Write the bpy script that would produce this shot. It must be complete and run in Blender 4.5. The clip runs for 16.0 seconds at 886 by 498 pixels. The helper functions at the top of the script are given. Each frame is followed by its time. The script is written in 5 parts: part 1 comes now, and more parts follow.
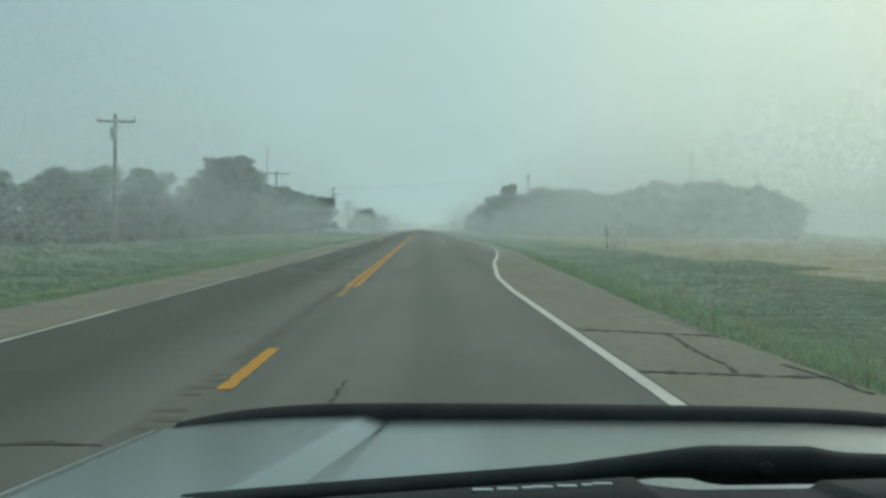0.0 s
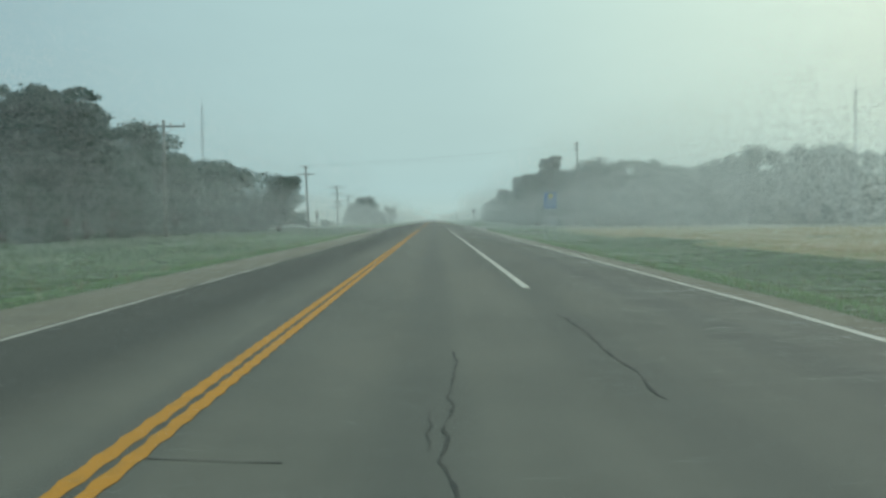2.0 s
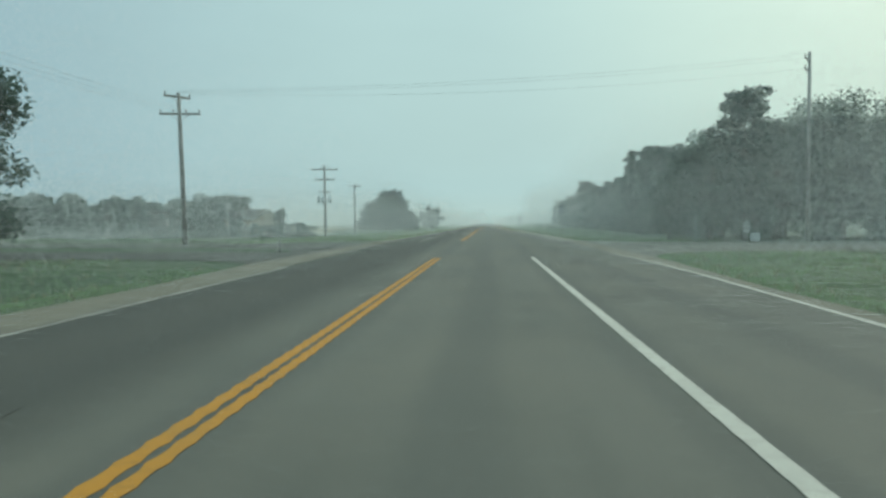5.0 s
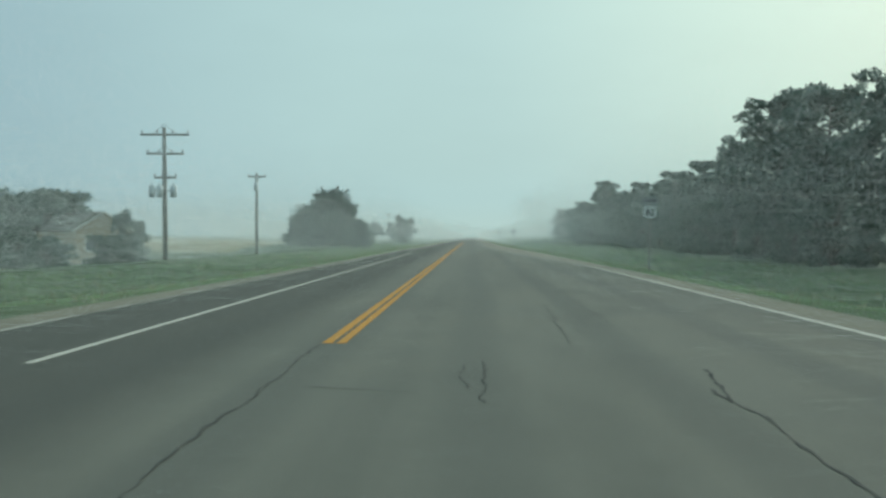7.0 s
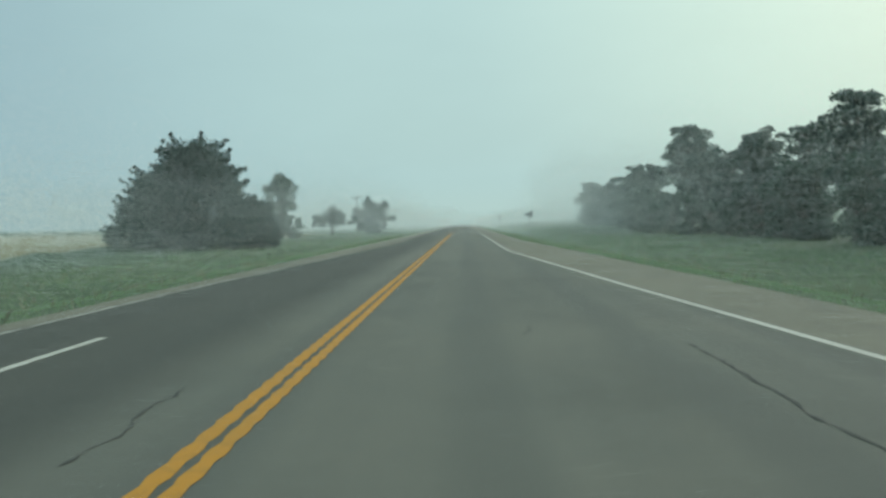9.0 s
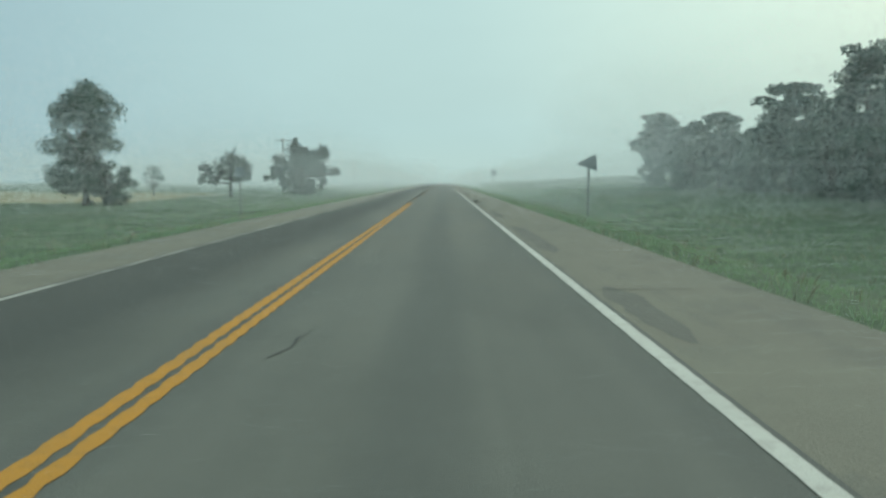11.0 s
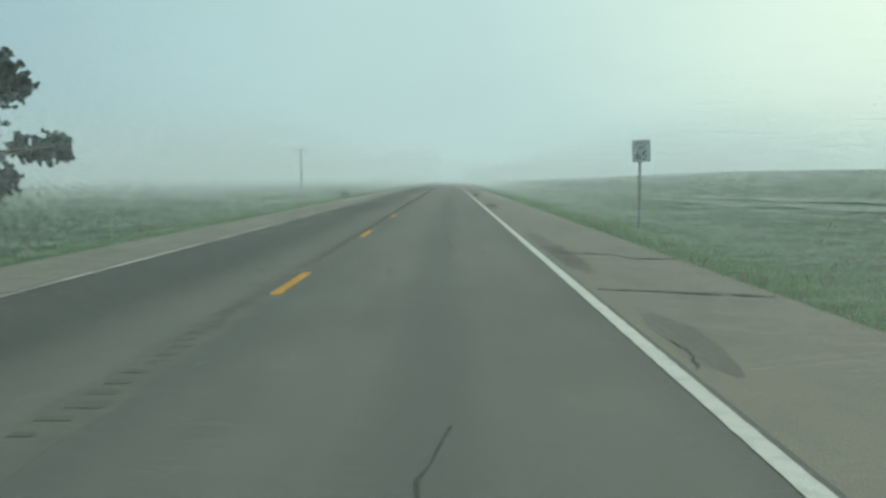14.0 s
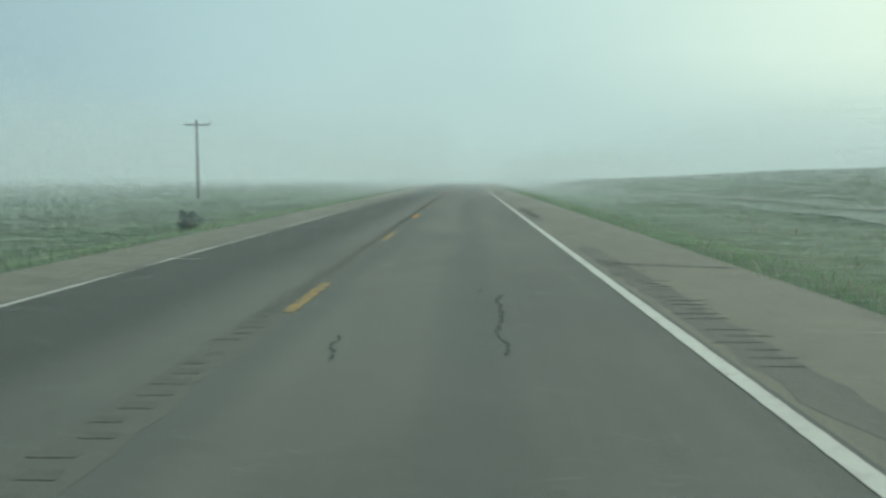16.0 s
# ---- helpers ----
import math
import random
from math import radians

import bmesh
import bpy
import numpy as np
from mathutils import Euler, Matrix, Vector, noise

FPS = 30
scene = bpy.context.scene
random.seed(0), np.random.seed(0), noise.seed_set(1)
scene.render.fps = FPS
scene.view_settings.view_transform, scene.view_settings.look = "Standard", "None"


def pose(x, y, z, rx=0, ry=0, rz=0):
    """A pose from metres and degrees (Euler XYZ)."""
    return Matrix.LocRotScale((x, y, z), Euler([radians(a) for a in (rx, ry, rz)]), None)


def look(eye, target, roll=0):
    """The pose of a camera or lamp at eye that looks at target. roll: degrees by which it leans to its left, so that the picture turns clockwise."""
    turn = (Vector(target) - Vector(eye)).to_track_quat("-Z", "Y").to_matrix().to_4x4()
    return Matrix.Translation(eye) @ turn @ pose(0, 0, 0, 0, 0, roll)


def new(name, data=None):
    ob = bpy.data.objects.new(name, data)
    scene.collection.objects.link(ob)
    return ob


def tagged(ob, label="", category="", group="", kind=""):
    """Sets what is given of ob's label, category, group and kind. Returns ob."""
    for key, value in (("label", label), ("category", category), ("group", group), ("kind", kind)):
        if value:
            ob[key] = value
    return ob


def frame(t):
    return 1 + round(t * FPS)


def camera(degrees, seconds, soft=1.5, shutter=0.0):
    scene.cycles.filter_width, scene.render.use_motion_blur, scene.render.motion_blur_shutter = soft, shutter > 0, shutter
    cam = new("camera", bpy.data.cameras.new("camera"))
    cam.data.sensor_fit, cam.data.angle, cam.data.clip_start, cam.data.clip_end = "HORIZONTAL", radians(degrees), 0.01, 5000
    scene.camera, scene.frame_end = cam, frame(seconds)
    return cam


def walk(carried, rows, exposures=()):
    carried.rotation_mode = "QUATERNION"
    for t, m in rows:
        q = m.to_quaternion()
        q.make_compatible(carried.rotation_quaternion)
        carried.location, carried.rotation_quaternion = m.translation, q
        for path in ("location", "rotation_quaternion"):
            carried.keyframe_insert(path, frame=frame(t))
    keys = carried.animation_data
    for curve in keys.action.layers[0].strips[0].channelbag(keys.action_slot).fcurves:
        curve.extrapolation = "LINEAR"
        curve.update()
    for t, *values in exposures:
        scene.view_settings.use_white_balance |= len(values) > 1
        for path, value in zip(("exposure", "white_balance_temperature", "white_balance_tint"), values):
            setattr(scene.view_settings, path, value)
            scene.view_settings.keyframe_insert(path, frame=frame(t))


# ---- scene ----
EYE = 1.37  # driver's eye above the road
cam = camera(55.0, 16.0, soft=2.8, shutter=0.0)
walk(cam, [
    (0.0, pose(1.63, 45.04, EYE, 88.58, -0.84, -1.39)),
    (0.5, pose(1.76, 58.05, EYE, 88.40, 0.07, -2.14)),
    (1.0, pose(1.82, 71.05, EYE, 88.79, 0.32, -2.59)),
    (1.5, pose(1.83, 84.02, EYE, 88.48, 0.68, -1.57)),
    (2.0, pose(1.87, 96.90, EYE, 87.93, 0.50, -0.60)),
    (2.5, pose(1.97, 109.66, EYE, 87.12, 0.06, 1.27)),
    (3.0, pose(2.04, 122.18, EYE, 87.17, -0.80, 2.64)),
    (3.5, pose(2.08, 134.70, EYE, 87.28, -0.10, 3.43)),
    (4.0, pose(2.08, 147.23, EYE, 87.48, 0.01, 3.73)),
    (4.5, pose(2.06, 159.74, EYE, 87.77, -0.01, 3.60)),
    (5.0, pose(2.01, 172.25, EYE, 88.18, 0.10, 3.12)),
    (5.5, pose(1.93, 184.74, EYE, 88.71, 0.87, 2.35)),
    (6.0, pose(1.82, 197.20, EYE, 89.39, 0.44, 1.36)),
    (6.5, pose(1.82, 209.94, EYE, 89.16, -0.41, 1.77)),
    (7.0, pose(1.77, 222.95, EYE, 89.09, -0.32, 1.95)),
    (7.5, pose(1.75, 236.42, EYE, 88.92, 0.19, 2.01)),
    (8.0, pose(1.74, 250.13, EYE, 88.57, 0.42, 2.23)),
    (8.5, pose(1.69, 264.07, EYE, 88.38, 0.61, 1.90)),
    (9.0, pose(1.64, 278.09, EYE, 88.23, 0.90, 1.43)),
    (9.5, pose(1.67, 292.32, EYE, 87.67, 0.09, 0.97)),
    (10.0, pose(1.74, 306.72, EYE, 86.89, -0.02, 0.56)),
    (10.5, pose(1.84, 321.26, EYE, 86.05, -0.01, 0.23)),
    (11.0, pose(1.96, 335.93, EYE, 85.36, 0.02, 0.01)),
    (11.5, pose(2.08, 350.70, EYE, 84.98, 0.24, -0.06)),
    (12.0, pose(2.18, 365.55, EYE, 85.11, 0.25, 0.05)),
    (12.5, pose(2.21, 380.42, EYE, 85.45, 0.25, 0.24)),
    (13.0, pose(2.21, 395.21, EYE, 85.42, -0.16, 0.19)),
    (13.5, pose(2.11, 410.18, EYE, 85.37, -0.25, 0.20)),
    (14.0, pose(2.06, 425.18, EYE, 85.23, -0.08, 0.49)),
    (14.5, pose(1.93, 440.40, EYE, 85.21, -0.15, 0.64)),
    (15.0, pose(1.90, 455.56, EYE, 85.37, -0.34, 0.71)),
    (15.5, pose(1.85, 470.70, EYE, 85.35, -0.33, 1.35)),
    (16.0, pose(1.82, 485.86, EYE, 85.13, -0.02, 1.72)),
], [(0.0, 0.04), (1.5, 0.08), (3.0, 0.2), (5.5, 0.22), (9.0, 0.2), (11.5, 0.3), (16.0, 0.25)])

# ---- light: bright overcast, low sun hidden ahead to the east ----
SUN_AZ, SUN_EL = radians(42), radians(24)
sun_dir = Vector((math.sin(SUN_AZ) * math.cos(SUN_EL), math.cos(SUN_AZ) * math.cos(SUN_EL), math.sin(SUN_EL)))
world = bpy.data.worlds.new("overcast_sky")
scene.world = world
world.use_nodes = True
wn, wl = world.node_tree.nodes, world.node_tree.links
background = wn["Background"]
sky = wn.new("ShaderNodeTexSky")
sky.sky_type, sky.sun_disc = "NISHITA", False
sky.sun_elevation, sky.sun_rotation = SUN_EL, SUN_AZ
sky.dust_density, sky.air_density = 6.0, 1.5
tc = wn.new("ShaderNodeTexCoord")
dot = wn.new("ShaderNodeVectorMath")
dot.operation = "DOT_PRODUCT"
wl.new(tc.outputs["Generated"], dot.inputs[0])
dot.inputs[1].default_value = sun_dir
cloud = wn.new("ShaderNodeValToRGB")
cloud.color_ramp.interpolation = "EASE"
cloud.color_ramp.elements[0].position, cloud.color_ramp.elements[0].color = 0.25, (0.295, 0.455, 0.505, 1)
cloud.color_ramp.elements[1].position, cloud.color_ramp.elements[1].color = 1.0, (0.575, 0.775, 0.68, 1)
mid = cloud.color_ramp.elements.new(0.72)
mid.color = (0.41, 0.60, 0.595, 1)
wl.new(dot.outputs["Value"], cloud.inputs["Fac"])
# higher up the cloud is thinner and brighter
sep = wn.new("ShaderNodeSeparateXYZ")
wl.new(tc.outputs["Generated"], sep.inputs[0])
lift = wn.new("ShaderNodeMapRange")
lift.interpolation_type = "SMOOTHSTEP"
lift.inputs["From Min"].default_value, lift.inputs["From Max"].default_value = 0.27, 0.66
lift.inputs["To Min"].default_value, lift.inputs["To Max"].default_value = 0.97, 2.4
wl.new(sep.outputs["Z"], lift.inputs["Value"])
bright = wn.new("ShaderNodeVectorMath")
bright.operation = "SCALE"
wl.new(cloud.outputs["Color"], bright.inputs[0])
drift = wn.new("ShaderNodeTexNoise")
drift.inputs["Scale"].default_value, drift.inputs["Detail"].default_value, drift.inputs["Roughness"].default_value = 2.6, 5.0, 0.55
flat = wn.new("ShaderNodeVectorMath")
flat.operation = "MULTIPLY"
flat.inputs[1].default_value = (1.0, 1.0, 2.6)
wl.new(tc.outputs["Generated"], flat.inputs[0])
wl.new(flat.outputs[0], drift.inputs["Vector"])
uneven = wn.new("ShaderNodeMapRange")
uneven.inputs["From Min"].default_value, uneven.inputs["From Max"].default_value = 0.3, 0.7
uneven.inputs["To Min"].default_value, uneven.inputs["To Max"].default_value = 0.965, 1.03
wl.new(drift.outputs["Fac"], uneven.inputs["Value"])
veiled = wn.new("ShaderNodeMath")
veiled.operation = "MULTIPLY"
wl.new(lift.outputs["Result"], veiled.inputs[0])
wl.new(uneven.outputs["Result"], veiled.inputs[1])
wl.new(veiled.outputs[0], bright.inputs["Scale"])
dim = wn.new("ShaderNodeVectorMath")
dim.operation = "SCALE"
dim.inputs["Scale"].default_value = 0.10
wl.new(sky.outputs["Color"], dim.inputs[0])
mixed = wn.new("ShaderNodeMix")
mixed.data_type = "RGBA"
mixed.inputs["Factor"].default_value = 0.95
wl.new(dim.outputs[0], mixed.inputs["A"])
wl.new(bright.outputs[0], mixed.inputs["B"])
wl.new(mixed.outputs["Result"], background.inputs["Color"])
background.inputs["Strength"].default_value = 1.0
sun = new("sun", bpy.data.lights.new("sun", "SUN"))
sun.data.energy, sun.data.angle, sun.data.color = 1.1, radians(35), (1.0, 0.97, 0.92)
sun.matrix_basis = look(sun_dir * 50, (0, 0, 0))


# ---- materials ----
def material(name, color, rough=0.8, metal=0.0, spots=(), bump=0.0, bump_scale=40.0, island=0.0, through_light=0.0, spec=0.5, lanes=None):
    """Principled surface; spots: (scale, lo, hi, colour, amount) stains in metres, from world position."""
    m = bpy.data.materials.new(name)
    m.use_nodes = True
    n, l = m.node_tree.nodes, m.node_tree.links
    p = n["Principled BSDF"]
    p.inputs["Roughness"].default_value, p.inputs["Metallic"].default_value = rough, metal
    p.inputs["Specular IOR Level"].default_value = spec
    g = n.new("ShaderNodeNewGeometry")
    last = n.new("ShaderNodeRGB")
    last.outputs[0].default_value = (*color, 1)
    last = last.outputs[0]
    for scale, lo, hi, tint, amount in spots:
        stretch = n.new("ShaderNodeVectorMath")
        stretch.operation = "MULTIPLY"
        stretch.inputs[1].default_value = scale if isinstance(scale, tuple) else (scale,) * 3
        l.new(g.outputs["Position"], stretch.inputs[0])
        t = n.new("ShaderNodeTexNoise")
        t.inputs["Scale"].default_value, t.inputs["Detail"].default_value, t.inputs["Roughness"].default_value = 1.0, 6.0, 0.6
        l.new(stretch.outputs[0], t.inputs["Vector"])
        r = n.new("ShaderNodeMapRange")
        r.inputs["From Min"].default_value, r.inputs["From Max"].default_value = lo, hi
        r.inputs["To Max"].default_value = amount
        l.new(t.outputs["Fac"], r.inputs["Value"])
        x = n.new("ShaderNodeMix")
        x.data_type = "RGBA"
        x.inputs["B"].default_value = (*tint, 1)
        l.new(r.outputs["Result"], x.inputs["Factor"])
        l.new(last, x.inputs["A"])
        last = x.outputs["Result"]
    if lanes:
        # traffic-polished wheel paths, a darker far lane with vignetting painted in, darker further on
        sp = n.new("ShaderNodeSeparateXYZ")
        l.new(g.outputs["Position"], sp.inputs[0])
        sw = n.new("ShaderNodeTexNoise")
        sw.inputs["Scale"].default_value, sw.inputs["Detail"].default_value = 0.06, 4.0
        l.new(g.outputs["Position"], sw.inputs["Vector"])
        for axis, lo, hi, tint, amount in lanes:
            r = n.new("ShaderNodeMapRange")
            r.interpolation_type = "SMOOTHSTEP"
            r.inputs["From Min"].default_value, r.inputs["From Max"].default_value = lo, hi
            r.inputs["To Max"].default_value = amount
            if axis == "W":
                ph, wob, co = n.new("ShaderNodeMath"), n.new("ShaderNodeMath"), n.new("ShaderNodeMath")
                ph.operation, wob.operation, co.operation = "MULTIPLY_ADD", "MULTIPLY_ADD", "COSINE"
                ph.inputs[1].default_value, ph.inputs[2].default_value = 2 * math.pi / 1.8, -2 * math.pi * 0.95 / 1.8 - 1.2
                wob.inputs[1].default_value = 2.4
                l.new(sp.outputs["X"], ph.inputs[0])
                l.new(sw.outputs["Fac"], wob.inputs[0])
                l.new(ph.outputs[0], wob.inputs[2])
                l.new(wob.outputs[0], co.inputs[0])
                l.new(co.outputs[0], r.inputs["Value"])
            else:
                l.new(sp.outputs[axis], r.inputs["Value"])
            x = n.new("ShaderNodeMix")
            x.data_type = "RGBA"
            x.inputs["B"].default_value = (*tint, 1)
            l.new(r.outputs["Result"], x.inputs["Factor"])
            l.new(last, x.inputs["A"])
            last = x.outputs["Result"]
    if island:
        h = n.new("ShaderNodeHueSaturation")
        r = n.new("ShaderNodeMapRange")
        r.inputs["To Min"].default_value, r.inputs["To Max"].default_value = 1 - island, 1 + island
        l.new(g.outputs["Random Per Island"], r.inputs["Value"])
        l.new(r.outputs["Result"], h.inputs["Value"])
        l.new(last, h.inputs["Color"])
        last = h.outputs["Color"]
    l.new(last, p.inputs["Base Color"])
    if bump:
        t = n.new("ShaderNodeTexNoise")
        t.inputs["Scale"].default_value, t.inputs["Detail"].default_value = bump_scale, 4.0
        l.new(g.outputs["Position"], t.inputs["Vector"])
        b = n.new("ShaderNodeBump")
        b.inputs["Strength"].default_value, b.inputs["Distance"].default_value = bump, 0.02
        l.new(t.outputs["Fac"], b.inputs["Height"])
        l.new(b.outputs["Normal"], p.inputs["Normal"])
    if through_light:
        # thin leaves reflect a part of the light and let a like part through
        tr = n.new("ShaderNodeBsdfTranslucent")
        passed = n.new("ShaderNodeVectorMath")
        passed.operation = "SCALE"
        passed.inputs["Scale"].default_value = through_light
        l.new(last, passed.inputs[0])
        l.new(passed.outputs[0], tr.inputs["Color"])
        both = n.new("ShaderNodeAddShader")
        l.new(p.outputs["BSDF"], both.inputs[0])
        l.new(tr.outputs["BSDF"], both.inputs[1])
        l.new(both.outputs["Shader"], n["Material Output"].inputs["Surface"])
    return m


# lanes: X puts windscreen vignette shade into the far lane's colour, Y darkens further on
ASPHALT = material("asphalt", (0.102, 0.0922, 0.0733), 0.85, spots=[((1.3, 0.015, 1), 0.42, 0.66, (0.0691, 0.0641, 0.0515), 0.7),
    ((0.35, 0.05, 1), 0.4, 0.7, (0.125, 0.112, 0.0886), 0.6), ((0.5, 0.22, 1), 0.46, 0.68, (0.0702, 0.0641, 0.0508), 0.8), ((0.25, 0.12, 1), 0.48, 0.66, (0.124, 0.107, 0.0815), 0.7), (1.7, 0.55, 0.8, (0.0778, 0.072, 0.0579), 0.5), (60, 0.35, 0.75, (0.138, 0.128, 0.102), 0.5)],
    spec=0.2, bump=0.5, bump_scale=110, lanes=[("W", 0.1, -1.0, (0.0778, 0.0731, 0.0603), 0.55), ("X", -0.4, -1.6, (0.0508, 0.0467, 0.0373), 0.8), ("Y", 374, 392, (0.0778, 0.072, 0.0579), 0.05)])
SHOULDER = material("shoulder_asphalt", (0.142, 0.118, 0.0853), 0.9, spots=[((0.5, 0.08, 1), 0.4, 0.7, (0.11, 0.0978, 0.0729), 0.6),
    ((1.6, 0.5, 1), 0.53, 0.57, (0.108, 0.0941, 0.0718), 0.6), (0.35, 0.48, 0.7, (0.163, 0.14, 0.0999), 0.6), (45, 0.35, 0.75, (0.198, 0.174, 0.131), 0.55)], spec=0.2, bump=0.6, bump_scale=90)
SEALANT = material("crack_sealant", (0.043, 0.041, 0.036), 0.95, spec=0.15, spots=[(3, 0.4, 0.62, (0.072, 0.066, 0.054), 0.9)], bump=0.15, bump_scale=50)
GROOVE = material("milled_groove", (0.0708, 0.0653, 0.0528), 0.95, spec=0.2, spots=[(0.5, 0.42, 0.62, (0.096, 0.0864, 0.0672), 0.95), (6, 0.45, 0.7, (0.0984, 0.0888, 0.0696), 0.8)], bump=0.4, bump_scale=90)
WORNGROOVE = material("worn_milled_groove", (0.078, 0.0715, 0.0564), 0.95, spec=0.2, spots=[(0.5, 0.42, 0.62, (0.0984, 0.0888, 0.0684), 0.95), (6, 0.45, 0.7, (0.101, 0.0912, 0.0696), 0.8)], bump=0.4, bump_scale=90)
DUST = material("grimy_asphalt", (0.0888, 0.0804, 0.0636), 0.9, spec=0.2, spots=[((1.5, 0.3, 1), 0.42, 0.65, (0.106, 0.0936, 0.072), 0.9), (50, 0.4, 0.7, (0.132, 0.118, 0.0912), 0.5)], bump=0.5, bump_scale=100)
WEAR = material("worn_shoulder_asphalt", (0.098, 0.086, 0.068), 0.9, spec=0.2, spots=[((1.5, 0.3, 1), 0.42, 0.65, (0.122, 0.106, 0.082), 0.9), (50, 0.4, 0.7, (0.135, 0.118, 0.092), 0.5)], bump=0.5, bump_scale=100)
YELLOW = material("yellow_road_paint", (0.389, 0.162, 0.0162), 0.7, spots=[(7, 0.5, 0.72, (0.257, 0.122, 0.0231), 0.8), (0.6, 0.45, 0.7, (0.306, 0.143, 0.0265), 0.6), (40, 0.6, 0.75, (0.13, 0.0891, 0.0427), 0.8)], spec=0.15, bump=0.4, bump_scale=80)
FADED = material("faded_yellow_road_paint", (0.31, 0.17, 0.044), 0.75, spots=[(9, 0.42, 0.6, (0.11, 0.09, 0.06), 0.95), (1.5, 0.45, 0.7, (0.15, 0.11, 0.06), 0.8)], spec=0.15, bump=0.4, bump_scale=80)
WHITE = material("white_road_paint", (0.41, 0.364, 0.304), 0.7, spots=[(6, 0.5, 0.75, (0.28, 0.244, 0.2), 0.8), (0.5, 0.45, 0.7, (0.31, 0.272, 0.224), 0.6), (40, 0.6, 0.75, (0.166, 0.146, 0.12), 0.8)], spec=0.15, bump=0.4, bump_scale=80)
WORNWHITE = material("worn_white_road_paint", (0.34, 0.304, 0.254), 0.75, spots=[((3, 0.5, 1), 0.44, 0.62, (0.13, 0.112, 0.088), 0.9), (30, 0.55, 0.72, (0.12, 0.104, 0.082), 0.9)], spec=0.15, bump=0.4, bump_scale=80)
GRASS = material("verge_grass", (0.0605, 0.0814, 0.0439), 0.9, spots=[((0.05, 0.035, 1), 0.42, 0.6, (0.0454, 0.0638, 0.0378), 0.75), (0.12, 0.42, 0.62, (0.0821, 0.0968, 0.0537), 0.8), (0.9, 0.45, 0.7, (0.0497, 0.0682, 0.0366), 0.7),
    (6, 0.45, 0.75, (0.0864, 0.0946, 0.0512), 0.5), ((0.3, 0.04, 1), 0.55, 0.72, (0.104, 0.0968, 0.0586), 0.5)], spec=0.1, bump=1.0, bump_scale=9)
STUBBLE = material("dry_field", (0.216, 0.165, 0.0989), 0.95, spots=[(0.08, 0.42, 0.65, (0.139, 0.139, 0.077), 0.7), ((1.2, 0.05, 1), 0.45, 0.7, (0.277, 0.233, 0.137), 0.7), (4, 0.45, 0.7, (0.164, 0.139, 0.077), 0.6)], spec=0.1, bump=1.0, bump_scale=7)
CROP = material("dark_green_crop", (0.0572, 0.0792, 0.0483), 0.9, spots=[(0.1, 0.42, 0.62, (0.0748, 0.0968, 0.0575), 0.8), ((0.8, 0.05, 1), 0.45, 0.7, (0.044, 0.0638, 0.0391), 0.7), (5, 0.45, 0.7, (0.0836, 0.101, 0.0621), 0.5)], spec=0.1, bump=1.0, bump_scale=5)
BLADES = material("grass_blades", (0.13, 0.176, 0.0976), 0.8, island=0.05, spots=[(0.15, 0.45, 0.65, (0.156, 0.183, 0.107), 0.7), ((0.05, 0.035, 1), 0.42, 0.6, (0.104, 0.145, 0.083), 0.75)], through_light=0.9, spec=0.05)
WEED = material("dry_blades", (0.198, 0.184, 0.118), 0.85, island=0.35, through_light=0.25)
PINE = material("pine_needles", (0.0352, 0.0511, 0.0429), 0.6, island=0.1, through_light=1.0, spec=0.08)
LEAF = material("dull_green_leaves", (0.0378, 0.0544, 0.0429), 0.6, island=0.1, through_light=1.0, spec=0.08)
# copy of the dull green leaves with haze lightening put into its colour
HAZED = material("haze_lightened_leaves", (0.0408, 0.0578, 0.0462), 0.55, island=0.1, through_light=1.0, spec=0.08)
CEDAR = material("juniper_foliage", (0.0338, 0.0478, 0.0413), 0.6, island=0.1, through_light=1.0, spec=0.08)
BARK = material("grey_brown_bark", (0.107, 0.0924, 0.0759), 0.95, spots=[((9, 9, 2), 0.4, 0.65, (0.0594, 0.0511, 0.0429), 0.8)], bump=0.8, bump_scale=14)
POLE = material("weathered_pole_wood", (0.25, 0.238, 0.215), 0.9, spots=[((14, 14, 0.8), 0.4, 0.68, (0.12, 0.106, 0.09), 0.8), (0.7, 0.45, 0.7, (0.288, 0.264, 0.228), 0.6)], bump=0.5, bump_scale=30)
STEEL = material("galvanised_steel", (0.432, 0.444, 0.444), 0.5, 0.8, spots=[(5, 0.4, 0.7, (0.312, 0.318, 0.312), 0.6)])
TANK = material("grey_painted_steel", (0.408, 0.432, 0.432), 0.5, 0.1, spots=[(4, 0.45, 0.7, (0.3, 0.3, 0.288), 0.6)])
CERAMIC = material("brown_porcelain", (0.12, 0.085, 0.07), 0.3)
WIRE = material("dull_aluminium_wire", (0.16, 0.17, 0.17), 0.6, 0.4)
SIGNBACK = material("unpainted_sign_back", (0.276, 0.282, 0.276), 0.55, 0.5, spots=[(4, 0.4, 0.7, (0.192, 0.192, 0.186), 0.7)])
SIGNWHITE = material("white_sign_sheeting", (0.405, 0.41, 0.388), 0.6, spots=[(5, 0.45, 0.75, (0.315, 0.32, 0.304), 0.7)])
SIGNBLACK = material("black_sign_print", (0.03, 0.03, 0.032), 0.6, spots=[(8, 0.5, 0.8, (0.07, 0.07, 0.07), 0.6)])
SIGNBLUE = material("blue_sign_sheeting", (0.075, 0.165, 0.36), 0.55, spots=[(4, 0.45, 0.75, (0.12, 0.225, 0.405), 0.7)])
SIGNGOLD = material("yellow_sign_print", (0.63, 0.48, 0.105), 0.5, spots=[(9, 0.45, 0.75, (0.54, 0.435, 0.135), 0.7)])
